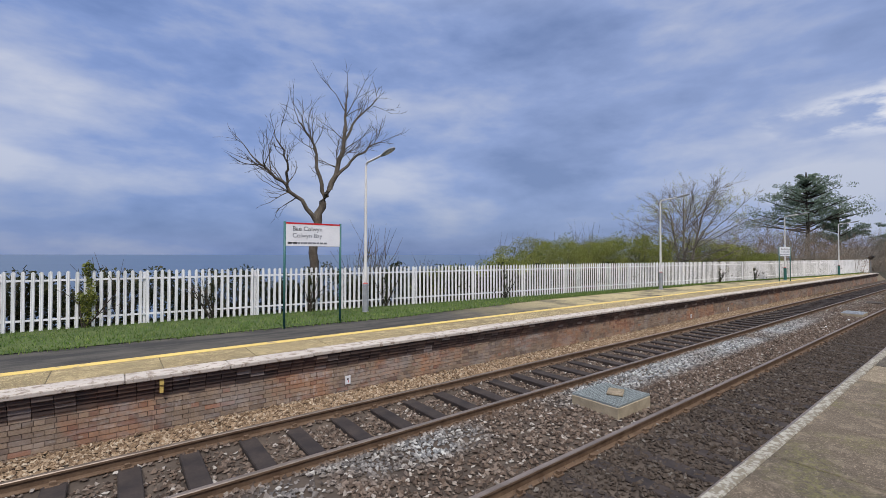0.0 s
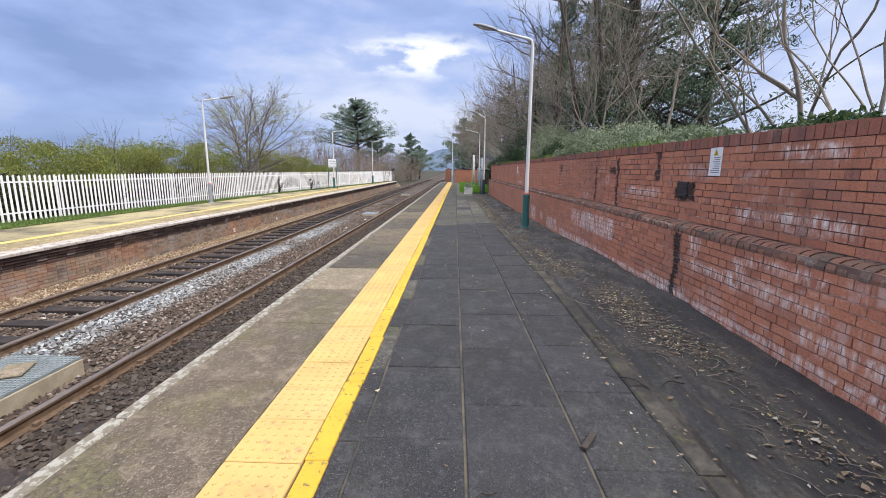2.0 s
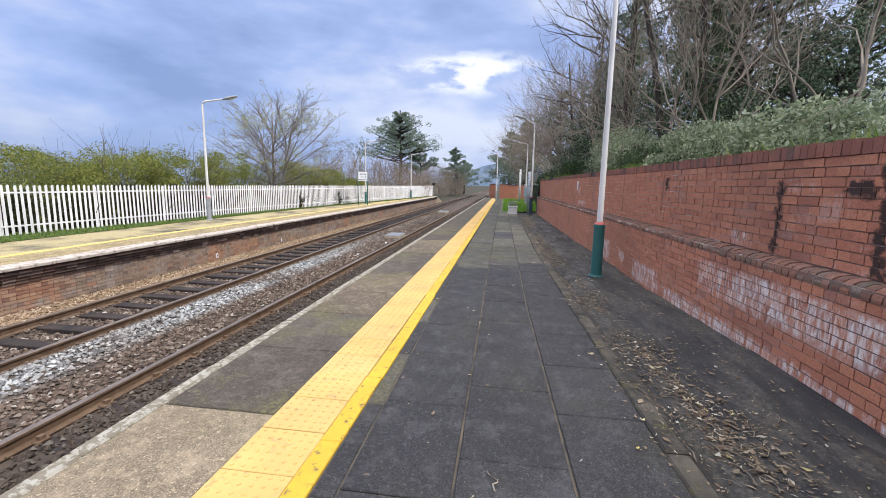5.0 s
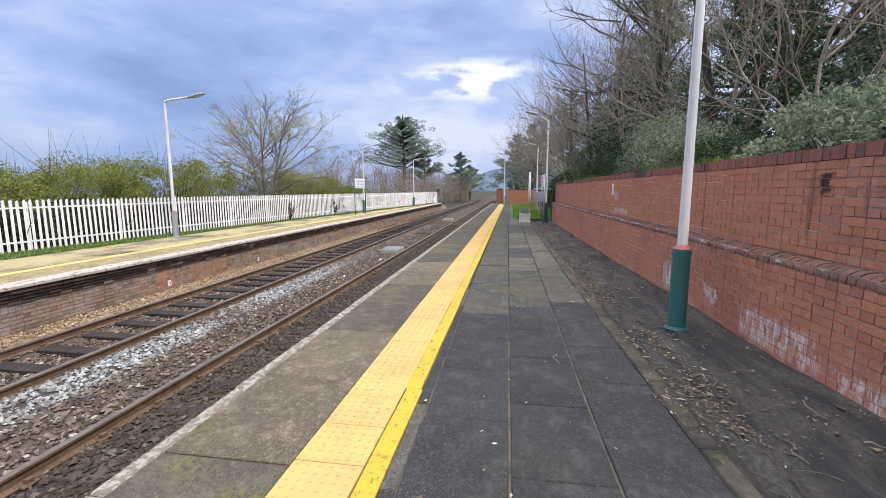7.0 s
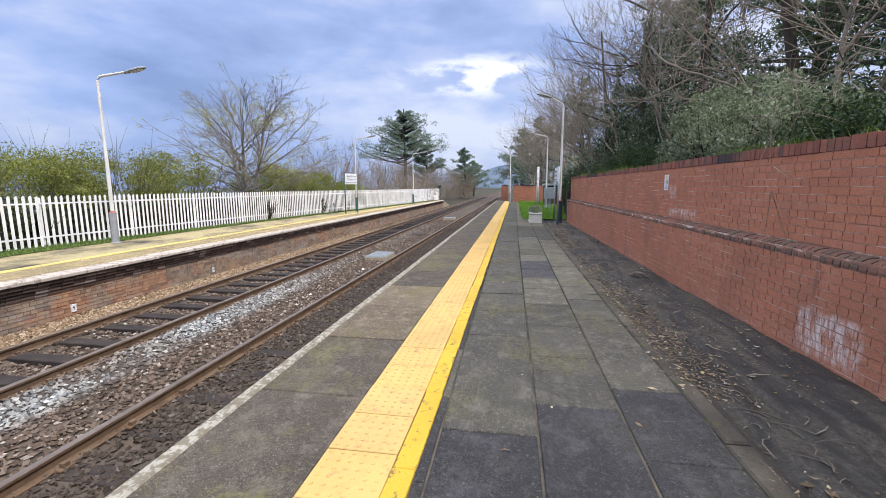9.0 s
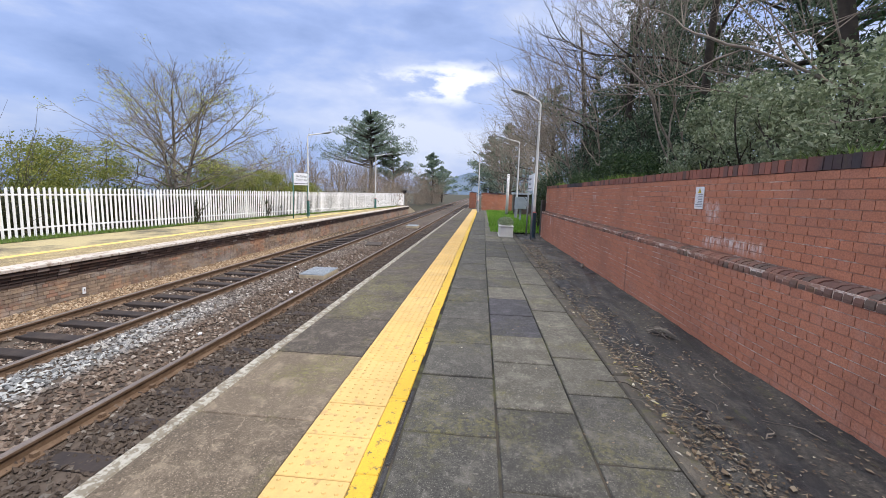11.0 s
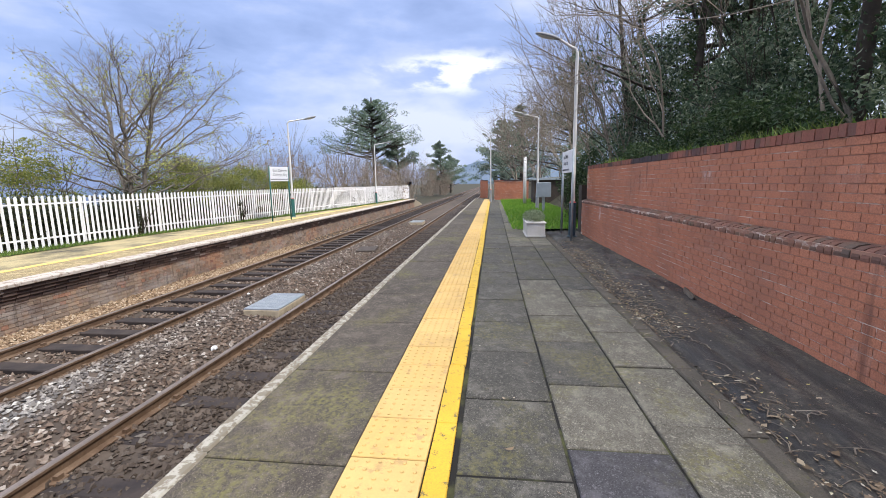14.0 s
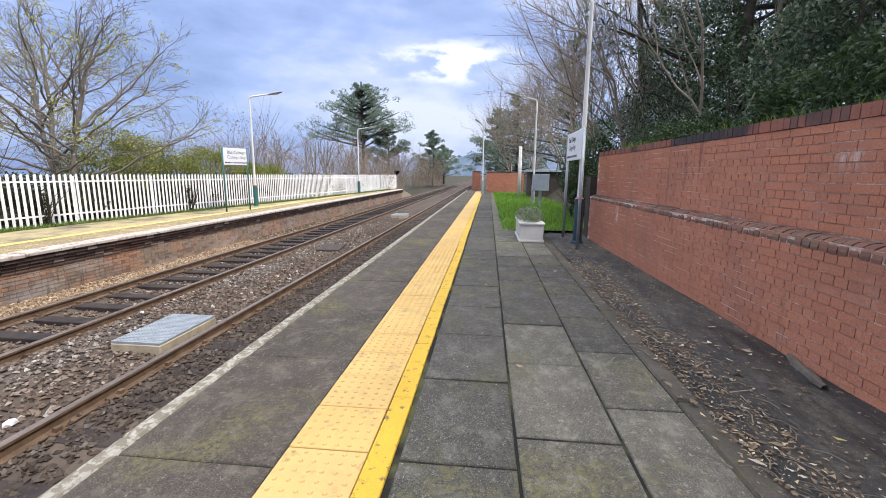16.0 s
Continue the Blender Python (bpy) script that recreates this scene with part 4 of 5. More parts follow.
for i in range(54):
    x = -13.3 + i * 1.4
    put("coping_slab", FC, far, pose(x, 6.64 + r3.uniform(-0.008, 0.008), FZ + 0.004 + r3.uniform(-0.006, 0.004), 0, 0, r3.uniform(-0.2, 0.2)))
    put("tan_slab", FT, far, pose(x + 0.5, 7.302, FZ + r3.uniform(-0.003, 0.003)))
tagged(put("far_yellow_line", mesh_from("far_yellow_line", *boxes([(-14, 61, 7.75, 7.98, FZ - 0.02, FZ + 0.004)]), M_FARYEL)), "worn yellow line along the opposite platform", "painted line", kind="structure")
# ramp at its end
rv = [(62, y, z) for y in (6.6, 9.0) for z in (-1.3, FZ)] + [(67, y, z) for y in (6.6, 9.0) for z in (-1.3, -0.9)]
tagged(put("platform_ramp", mesh_from("platform_ramp", rv, [(0, 1, 5, 4), (2, 6, 7, 3), (1, 3, 7, 5), (0, 2, 3, 1), (4, 5, 7, 6)], M_CONC)), "sloping ramp at the end of the opposite platform", "ramp", kind="structure")


def turf_strip(name, xs, ya, yb, z, n, size, mat, rng, label, tall=1.0):
    """Turf under many grass blades."""
    v, f = [], []
    for x in xs:
        v += [(x, ya(x), z), (x, yb(x), z + 0.03)]
    f = [(2 * i, 2 * i + 2, 2 * i + 3, 2 * i + 1) for i in range(len(xs) - 1)]
    ob = tagged(put(name, mesh_from(name, v, f, M_TURF)), label, "grass", kind="stuff")
    x = rng.uniform(xs[0], xs[-1], n)
    t = rng.uniform(-0.08, 1, n)
    y = ya(x) + t * (yb(x) - ya(x))
    h = size * rng.uniform(0.5, 1.5, n) * tall
    a = rng.uniform(0, 6.3, n)
    w = size * 0.13
    lean = rng.normal(size=(n, 2)) * h[:, None] * 0.45
    p = np.stack([x, y, np.full(n, z)], -1)
    side = np.stack([np.cos(a) * w, np.sin(a) * w, 0 * a], -1)
    tip = p + np.stack([lean[:, 0], lean[:, 1], h], -1)
    v = np.stack([p - side, p + side, tip], 1).reshape(-1, 3)
    put("blades", mesh_from("blades", v, np.arange(3 * n).reshape(-1, 3), mat), ob)
    return ob


rng = np.random.default_rng(41)
turf_strip("grass_strip", np.linspace(-12, 60, 90), lambda x: fence_y(x) - np.interp(x, [-12, 5, 12, 30, 60], [2.9, 2.4, 1.2, 0.25, 0.25]), lambda x: fence_y(x) + 0.35, FZ + 0.01, 42000, 0.075, M_GRASS, rng, "rough green grass strip under the palisade fence")

# ---- palisade fence ----
pale_bm = bmesh.new()
pale_prof = [(-0.038, 0.012), (-0.022, -0.006), (-0.008, 0.004), (0.008, 0.004), (0.022, -0.006), (0.038, 0.012)]
PH = 1.42
cols_v = []
for x, y in pale_prof:
    top = PH - abs(x) * 1.1
    cols_v.append((pale_bm.verts.new((x, y, 0.03)), pale_bm.verts.new((x, y, top)), pale_bm.verts.new((x, y + 0.004, 0.03)), pale_bm.verts.new((x, y + 0.004, top))))
for a, b in zip(cols_v, cols_v[1:]):
    pale_bm.faces.new((a[0], b[0], b[1], a[1]))
    pale_bm.faces.new((a[2], a[3], b[3], b[2]))
    pale_bm.faces.new((a[1], b[1], b[3], a[3]))
PALE = bpy.data.meshes.new("pale")
pale_bm.to_mesh(PALE)
pale_bm.free()
PALE.materials.append(M_FENCE)
def rail_piece(length):
    return mesh_from("fence_rail", *boxes([(0, length, 0.012, 0.052, -0.022, 0.022)]), M_FENCE)


POST = mesh_from("fence_post", *boxes([(-0.03, 0.03, 0.05, 0.11, 0, 1.36), (-0.03, 0.03, 0.045, 0.05, 0, 1.36)]), M_FENCE)
BAY, x = 2.67, -11.6
k = 0
r4 = random.Random(9)
while x < 60.5:
    y0, y1 = float(fence_y(x)), float(fence_y(x + BAY))
    ang = math.degrees(math.atan2(y1 - y0, BAY))
    pan = thing("fence_panel", "white painted steel palisade fence panel standing in grass", "fence", pose(x, y0, FZ + 0.0, 0, 0, ang), "palisade fence panels")
    L = math.hypot(BAY, y1 - y0)
    for z in (0.28, 1.2):
        put("fence_rail", rail_piece(L), pan, Matrix.Translation((0, 0, z)))
    put("fence_post", POST, pan)
    for i in range(17):
        put("pale", PALE, pan, pose(0.078 + i * L / 17, 0, r4.uniform(-0.012, 0.012), 0, r4.uniform(-0.5, 0.5), 0))
    x += BAY
    k += 1


# ---- lamps ----
def lamp(at, height, heading, base_mat, reach=1.15, label="", rise=0.25):
    ob = thing("street_lamp", label, "street lamp", pose(*at, 0, 0, heading), "platform lamps")
    bm = bmesh.new()
    bmesh.ops.create_cone(bm, cap_ends=True, segments=20, radius1=0.093, radius2=0.091, depth=0.90, matrix=Matrix.Translation((0, 0, 0.45)))
    bmesh.ops.create_cone(bm, cap_ends=True, segments=20, radius1=0.10, radius2=0.10, depth=0.035, matrix=Matrix.Translation((0, 0, 0.86)))
    bmesh.ops.create_cone(bm, cap_ends=True, segments=20, radius1=0.13, radius2=0.11, depth=0.03, matrix=Matrix.Translation((0, 0, 0.015)))
    part("base", bm, base_mat, ob, "painted cylindrical base", smooth=False)
    bm = bmesh.new()
    bmesh.ops.create_cone(bm, cap_ends=True, segments=20, radius1=0.091, radius2=0.05, depth=0.045, matrix=Matrix.Translation((0, 0, 0.922)))
    part("collar", bm, M_RED, ob, "faded red collar")
    turn = [(0, 0, 0.94), (0, 0, height * 0.5), (0, 0, height - 0.12)]
    rad = [0.052, 0.046, 0.038]
    for i in range(1, 7):
        a = i / 6 * math.pi / 2
        turn.append((0.14 * (1 - math.cos(a)), 0, height - 0.12 + 0.14 * math.sin(a)))
        rad.append(0.036)
    turn.append((reach * 0.6, 0, height + 0.03 + rise * 0.55))
    rad.append(0.03)
    v, f = tubes([(turn, rad)], 12)
    put("pole", mesh_from("pole", v, f, M_POSTW, True), ob, None, "tall white painted pole with a curved arm")
    bm = bmesh.new()
    bmesh.ops.create_uvsphere(bm, u_segments=16, v_segments=8, radius=1, matrix=Matrix.Diagonal((0.34, 0.105, 0.065, 1)))
    for vv in bm.verts:
        if vv.co.z < -0.02:
            vv.co.z = -0.02
        vv.co.y *= 0.75 + 0.4 * (vv.co.x + 0.34) / 0.68
    hd = part("head", bm, M_GREY, ob, "grey lantern head", pose(reach * 0.6 + 0.30, 0, height + 0.05 + rise * 0.72, 0, -13, 0), True)
    bm = bmesh.new()
    bmesh.ops.create_uvsphere(bm, u_segments=14, v_segments=6, radius=1, matrix=Matrix.Translation((0.05, 0, -0.02)) @ Matrix.Diagonal((0.22, 0.075, 0.045, 1)))
    part("lens", bm, M_LENS, hd, "pale lamp lens", None, True)
    return ob


lamp((12.95, -3.99, 0), 4.78, 92, M_GREEN, 1.5, "white lamp post with green base beside the brick wall", 0.32)
lamp((28.9, -3.78, 0), 4.75, 100, M_NAVY, 0.75, "white lamp post with dark blue base beside the sign", 0.32)
lamp((40.5, -4.02, 0), 4.75, 95, M_GREY, 1.3, "weathered pale lamp post standing in grass")
lamp((50.5, -1.5, 0), 4.7, 150, M_GREY, 0.9, "pale lamp post near the end of the platform")
for x, y, m in ((4.75, 10.9, M_GREY), (21.6, 9.75, M_GREY), (38.2, 8.5, M_GREEN), (51.6, 7.8, M_GREEN)):
    lamp((x, y, FZ), 4.72, -82, m, 1.35, "white lamp post with a pale worn base on the opposite platform", 0.16)


# ---- signs ----
def station_sign(at, heading, width, low, high, label, flip=False):
    ob = thing("station_sign", label, "sign", pose(*at, 0, 0, heading), "station name signs")
    h = high - low
    part("board", box_bm(-width / 2, width / 2, -0.02, 0.02, low, high, 0.006), M_SIGN, ob, "white enamelled board")
    if width == 1.42:
        part("top_band", box_bm(-width / 2, width / 2, -0.026, 0.026, high - 0.035, high + 0.004), M_SIGNRED, ob, "red upper edge")
    for sx_ in (-1, 1):
        bm = bmesh.new()
        bmesh.ops.create_cone(bm, cap_ends=True, segments=12, radius1=0.03, radius2=0.03, depth=high + 0.02, matrix=Matrix.Translation((sx_ * (width / 2 + 0.02), 0.0, (high + 0.02) / 2)))
        part("post", bm, M_STEEL if flip else M_GREEN, ob, "", None, True)
    up = pose(-width / 2 + 0.16, -0.0225, low + h * 0.66, 90)
    text_part("lettering", "Bae Colwyn", h * 0.27, M_INK, ob, up, "black lettering")
    text_part("lettering", "Colwyn Bay", h * 0.27, M_INKB, ob, pose(-width / 2 + 0.16, -0.0225, low + h * 0.37, 90), "grey lettering")
    r5 = random.Random(2)
    x = -width / 2 + 0.05
    for i in range(10):
        w = r5.uniform(0.04, 0.11)
        part("text_bar", box_bm(x, x + w, -0.024, -0.02, low + h * 0.10, low + h * 0.175), M_INK if i < 2 else M_INKB, ob)
        x += w + 0.022
    return ob


station_sign((2.52, 9.45, FZ), 0, 1.42, 2.03, 2.62, "white station name sign with a red top edge on green posts")
station_sign((35.9, 7.95, FZ), -20, 1.05, 1.78, 2.42, "white station name sign beside a lamp on the opposite platform")
station_sign((28.85, -3.62, 0), 180, 1.5, 1.68, 2.24, "white station name sign on grey posts beside the brick wall", True)


def notice(at, w, h, label):
    ob = thing("safety_notice", label, "notice", WALL @ pose(*at), "notices on the wall")
    part("plate", box_bm(-w / 2, w / 2, 0.002, 0.008, -h / 2, h / 2, 0.001), M_SIGN, ob, "white plate")
    bm = bmesh.new()
    t = [bm.verts.new(p) for p in ((-w * 0.2, 0.0095, h * 0.22), (w * 0.2, 0.0095, h * 0.22), (0, 0.0095, h * 0.45))]
    bm.faces.new(t)
    bmesh.ops.solidify(bm, geom=list(bm.faces), thickness=0.001)
    part("warning_triangle", bm, M_WARN, ob, "yellow warning triangle")
    r6 = random.Random(4)
    for i in range(8):
        z = h * 0.13 - i * h * 0.075
        part("text_bar", box_bm(-w * 0.38, w * r6.uniform(0.05, 0.38), 0.008, 0.0095, z, z + h * 0.03), M_INKB, ob)
    return ob


notice((5.85, -0.13, 1.635), 0.20, 0.285, "white warning notice with yellow triangle on the brick wall")
notice((18.65, -0.13, 1.55), 0.19, 0.26, "white warning notice with yellow triangle on the brick wall")
vent = thing("wall_vent", "sooty black iron vent set in the brick wall", "vent", WALL @ pose(6.42, -0.13, 1.33))
part("frame", box_bm(-0.11, 0.11, -0.01, 0.01, -0.09, 0.09, 0.004), M_INK, vent)
for i in range(4):
    part("slat", box_bm(-0.095, 0.095, 0.01, 0.018, -0.07 + i * 0.04, -0.05 + i * 0.04), M_DARKT, vent)


# ---- things between the tracks ----
def chamber(at, lx, ly, h, grid, side, label):
    ob = thing("cable_chamber", label, "chamber", pose(*at))
    part("concrete_frame", box_bm(-lx / 2, lx / 2, -ly / 2, ly / 2, -0.3, h - 0.03, 0.012), side, ob, "concrete surround")
    lid = part("lid", box_bm(-lx / 2 + 0.01, lx / 2 - 0.01, -ly / 2 + 0.01, ly / 2 - 0.01, h - 0.03, h - 0.006), M_GRATE if grid else M_STEEL, ob, "metal lid")
    rows = []
    nx, ny = int(lx / 0.05), int(ly / 0.05)
    for i in range(nx):
        x = -lx / 2 + 0.02 + i * (lx - 0.04) / (nx - 1)
        rows.append((x - 0.006, x + 0.006, -ly / 2 + 0.01, ly / 2 - 0.01, h - 0.006, h + (0.006 if grid else 0.001)))
    for j in range(ny):
        y = -ly / 2 + 0.02 + j * (ly - 0.04) / (ny - 1)
        rows.append((-lx / 2 + 0.01, lx / 2 - 0.01, y - 0.006, y + 0.006, h - 0.006, h + (0.004 if grid else 0.0)))
    put("lid_ribs", mesh_from("lid_ribs", *boxes(rows), M_GRATE if grid else M_STEEL), lid)
    return ob


chamber((5.68, 3.05, -1.02), 1.08, 0.92, 0.195, True, M_CONC, "concrete cable chamber with a metal grating lid in ballast")
stone = thing("loose_slab", "pale broken slab lying on the grating", "slab", pose(5.75, 3.0, -0.818, 0, 0, 25))
part("slab", box_bm(-0.19, 0.19, -0.14, 0.14, 0, 0.035, 0.012), M_EDGEB, stone)
chamber((25.4, 2.8, -1.02), 1.2, 0.74, 0.12, False, M_CONC, "concrete cable chamber with a ribbed steel lid in ballast")
chamber((43.5, 3.0, -1.02), 1.2, 0.8, 0.16, False, M_CONC, "pale concrete cable chamber far along the line")
plate = thing("track_plate", "dark steel plate lying in the ballast", "plate", pose(33.0, 3.1, -1.0, 0, 0, 8))
part("plate", box_bm(-0.55, 0.55, -0.35, 0.35, -0.1, 0.03, 0.01), M_DARKT, plate)
for x, z, w, h in ((2.15, -0.86, 0.11, 0.16), (17.6, -0.92, 0.10, 0.15), (21.6, -0.92, 0.07, 0.14), (9.0, -0.35, 0.05, 0.11)):
    mk = thing("marker_plate", "small white marker plate fixed to the platform face", "marker", pose(x, 6.585, z), "marker plates")
    part("plate", box_bm(-w / 2, w / 2, -0.012, 0.012, 0, h, 0.002), M_SIGN, mk)
    if h > 0.12:
        part("mark", box_bm(-w * 0.2, w * 0.1, -0.015, -0.012, h * 0.52, h * 0.72), M_INK, mk)
        part("mark", box_bm(w * 0.02, w * 0.12, -0.015, -0.012, h * 0.2, h * 0.5), M_SIGNRED, mk)
ym = thing("yellow_mark", "yellow paint mark on the coping and brick face", "paint mark", pose(-0.95, 6.46, -0.33))
part("paint", box_bm(-0.028, 0.028, 0.0, 0.02, 0.05, 0.135), M_FARYEL, ym)
part("paint", box_bm(-0.024, 0.024, 0.03, 0.05, -0.08, 0.03), M_FARYEL, ym)

# ---- far end of the near platform ----
pl = thing("planter", "white rectangular planter box full of green plants", "planter", pose(28.95, -2.82, 0))
part("box", box_bm(-0.25, 1.1, -0.24, 0.24, 0.03, 0.40, 0.012), M_PLANT, pl)
part("rim", box_bm(-0.275, 1.125, -0.265, 0.265, 0.36, 0.405, 0.01), M_PLANT, pl)
part("foot", box_bm(-0.27, 1.12, -0.26, 0.26, 0.0, 0.045, 0.006), M_PLANT, pl)
rng = np.random.default_rng(51)
v, f = leaves(blob(rng, (0.45, 0, 0.5), (0.75, 0.3, 0.2), 1500, 0), 0.07, rng, 0, 0.35)
put("plants", mesh_from("plants", v, f, M_PALELEAF), pl, None, "trailing green plants")
turf_strip("grass_plot", np.linspace(30.5, 52.3, 30), lambda x: -2.5 + 0 * x, lambda x: -5.2 + 0 * x, 0.015, 16000, 0.12, M_GRASSB, rng, "bright green uncut grass plot beside the platform")
cab = thing("control_cabinet", "grey metal control cabinet on a post in grass", "cabinet", pose(38.4, -4.1, 0))
part("box", box_bm(-0.18, 0.18, -0.33, 0.33, 0.72, 1.42, 0.015), M_CABIN, cab)
part("post", box_bm(-0.05, 0.05, -0.06, 0.06, 0, 0.72), M_STEEL, cab)
pp = thing("post", "plain pale wooden post standing in grass", "post", pose(45.3, -3.7, 0))
bm = bmesh.new()
bmesh.ops.create_cone(bm, cap_ends=True, segments=10, radius1=0.11, radius2=0.09, depth=3.0, matrix=Matrix.Translation((0, 0, 1.5)))
part("shaft", bm, M_POSTW, pp, "", None, True)
sh = thing("shelter", "small dark timber shelter with a pale roof edge", "shelter", pose(46.5, -5.2, 0))
part("wall", box_bm(-1.0, 1.0, -0.9, 0.9, 0, 1.55), M_DARKT, sh)
part("roof", box_bm(-1.15, 1.15, -1.05, 1.05, 1.55, 1.68, 0.01), M_CABIN, sh, "pale roof edge")
pier = tagged(put("gate_pier", mesh_from("gate_pier", *boxes([(29.65, 30.05, -4.85, -4.15, -0.2, 1.35)]), M_DARKT)), "dark timber end post of the boundary wall", "post")
rng = np.random.default_rng(61)
for nm, x0, y0, y1, h, lab in (("end_wall", 53.5, -4.6, -1.75, 1.55, "red brick wall at the end of the platform"), ("end_block", 59.0, -1.2, -0.45, 1.6, "low dark red brick block beyond the platform end")):
    ew = tagged(put(nm, mesh_from(nm, *boxes([(x0 + 0.03, x0 + 0.4, y0, y1, -1.3, h)]), M_MORTAR)), lab, "wall")
    rows = courses(y0, y1, 0.0, int(h / 0.0745), 0.0745, 0.0, rng)
    rows = rows[:, [2, 3, 0, 1, 4, 5]]
    rows[:, [0, 1]] = x0 - rows[:, [1, 0]]
    tagged(put("bricks", mesh_from("bricks", *boxes(rows), M_BRICKJ), ew), kind="stuff")
    part("coping", box_bm(x0 - 0.03, x0 + 0.43, y0, y1, h, h + 0.07, 0.008), M_COPE, ew)
gs = thing("warning_sign", "small triangular warning sign at the platform ramp", "sign", pose(61.5, 7.0, FZ))
part("post", box_bm(-0.03, 0.03, -0.03, 0.03, 0, 1.75), M_GREY, gs)
bm = bmesh.new()
tv = [bm.verts.new(p) for p in ((-0.03, -0.32, 1.75), (-0.03, 0.32, 1.75), (-0.03, 0, 1.25))]
bm.faces.new(tv)
bmesh.ops.solidify(bm, geom=list(bm.faces), thickness=0.02)
part("plate", bm, M_SIGN, gs, "white triangular plate")


# ---- vegetation: opposite side ----
def limb(out, rng_, pts, r0, r1, twigs, length, levels=2, kids=3, rise=0.3, lift=0.10, least=0.006):
    """A crooked limb along its turning points, with twigs growing from its outer part."""
    pts = np.array(pts, float)
    s_ = np.linspace(0, len(pts) - 1, 4 * (len(pts) - 1) + 1)
    path = np.stack([np.interp(s_, np.arange(len(pts)), pts[:, i]) for i in range(3)], -1)
    path[1:-1] += rng_.normal(size=path[1:-1].shape) * 0.035
    out.append((path, np.linspace(r0, r1, len(path))))
    for i in range(twigs):
        j = int(rng_.uniform(0.3, 1.0) * (len(path) - 1)) if i else len(path) - 1
        d = path[min(j + 1, len(path) - 1)] - path[max(j - 1, 0)]
        d = d / (np.linalg.norm(d) + 1e-9) + rng_.normal(size=3) * (0.55 if i else 0.15) + np.array((0, 0, rise))
        grow(rng_, path[j], d, length * rng_.uniform(0.6, 1.2), max(0.014, r1 * 0.7), levels, kids, 0.5, out, bend=0.16, lift=lift, shrink=0.62, least=least)


bt = thing("bare_tree", "leafless crooked tree behind the white fence", "tree", Matrix.Translation((3.95, 13.2, -0.5)))
rng = np.random.default_rng(101)
out = []
limb(out, rng, [(-0.1, 0, 0), (-0.02, 0, 1.9), (0.12, 0, 3.4), (0.42, 0, 4.3)], 0.17, 0.12, 0, 0)
limb(out, rng, [(0.10, 0, 3.3), (-0.60, 0.1, 4.2), (-1.25, 0.2, 4.8), (-1.9, 0.2, 5.3)], 0.085, 0.03, 15, 0.85)
limb(out, rng, [(-0.9, 0.1, 4.5), (-0.95, -0.3, 5.2), (-1.45, -0.5, 5.9)], 0.05, 0.02, 8, 0.7)
limb(out, rng, [(0.40, 0, 4.2), (0.15, 0.1, 5.2), (0.05, 0.1, 6.1), (-0.5, 0.2, 6.8)], 0.075, 0.025, 13, 0.75)
limb(out, rng, [(0.42, 0, 4.3), (0.85, -0.1, 5.3), (1.1, -0.1, 6.7), (1.15, 0, 7.7)], 0.11, 0.03, 16, 0.85)
limb(out, rng, [(1.05, -0.1, 6.3), (1.7, 0.2, 7.3), (2.5, 0.2, 8.2)], 0.05, 0.02, 10, 0.75)
limb(out, rng, [(0.75, -0.1, 5.0), (1.7, 0.1, 5.9), (2.7, 0.2, 6.6)], 0.06, 0.022, 13, 0.8)
for nm, sel in (("trunk", [o for o in out if o[1][0] >= 0.03]), ("branch_crown", [o for o in out if o[1][0] < 0.03])):
    put(nm, mesh_from(nm, *tubes(sel, 6), M_BARK, True), bt)

st = thing("spring_tree", "wide domed bare tree with sparse yellow-green spring leaves", "tree", Matrix.Translation((34.3, 14.0, -0.6)))
rng = np.random.default_rng(118)
out = []
leaders = ((0.0, 0.0, 0.25, 0.1, 7.7), (0.2, 0.3, 0.6, 1.2, 7.0), (-0.1, -0.3, 0.7, -1.2, 7.2))
for bx, by, tx_, ty_, top in leaders:
    limb(out, rng, [(bx, by, 0), (bx + 0.25 * tx_, by + 0.25 * ty_, 2.0), (bx + 0.6 * tx_, by + 0.6 * ty_, 4.6), (bx + tx_, by + ty_, top - 0.9)], 0.13, 0.03, 11, 0.9, 2, 3, 0.1, 0.0, 0.0085)
for i in range(46):
    a, up = i * 2.39996, (i + 0.5) / 46
    bx, by, tx_, ty_, top = leaders[i % 3]
    z = 1.1 + 4.1 * up
    q = z / top
    x0, y0 = bx + tx_ * q * 0.9, by + ty_ * q * 0.9
    tilt = radians(84 - 46 * up + 9 * math.sin(i * 2.1))
    reach = (4.9 - 2.5 * up ** 1.3) * (1 + 0.12 * math.cos(a + 0.7)) * rng.uniform(0.85, 1.08)
    h, dx, dy = math.cos(tilt), math.sin(tilt) * math.cos(a), math.sin(tilt) * math.sin(a)
    limb(out, rng, [(x0, y0, z), (x0 + 0.35 * reach * dx, y0 + 0.35 * reach * dy, z + reach * (0.35 * h + 0.02)), (x0 + 0.7 * reach * dx, y0 + 0.7 * reach * dy, z + reach * (0.7 * h + 0.07)), (x0 + reach * dx, y0 + reach * dy, z + reach * (h + 0.12))], 0.055 - 0.02 * up, 0.014, 10, 0.95, 2, 3, 0.06, 0.0, 0.0085)
for nm, sel in (("trunk", [o for o in out if o[1][0] >= 0.03]), ("branch_crown", [o for o in out if o[1][0] < 0.03])):
    put(nm, mesh_from(nm, *tubes(sel, 6), M_BARKS, True), st)
tips = np.array([o[0][-1] for o in out if o[1][0] < 0.014])
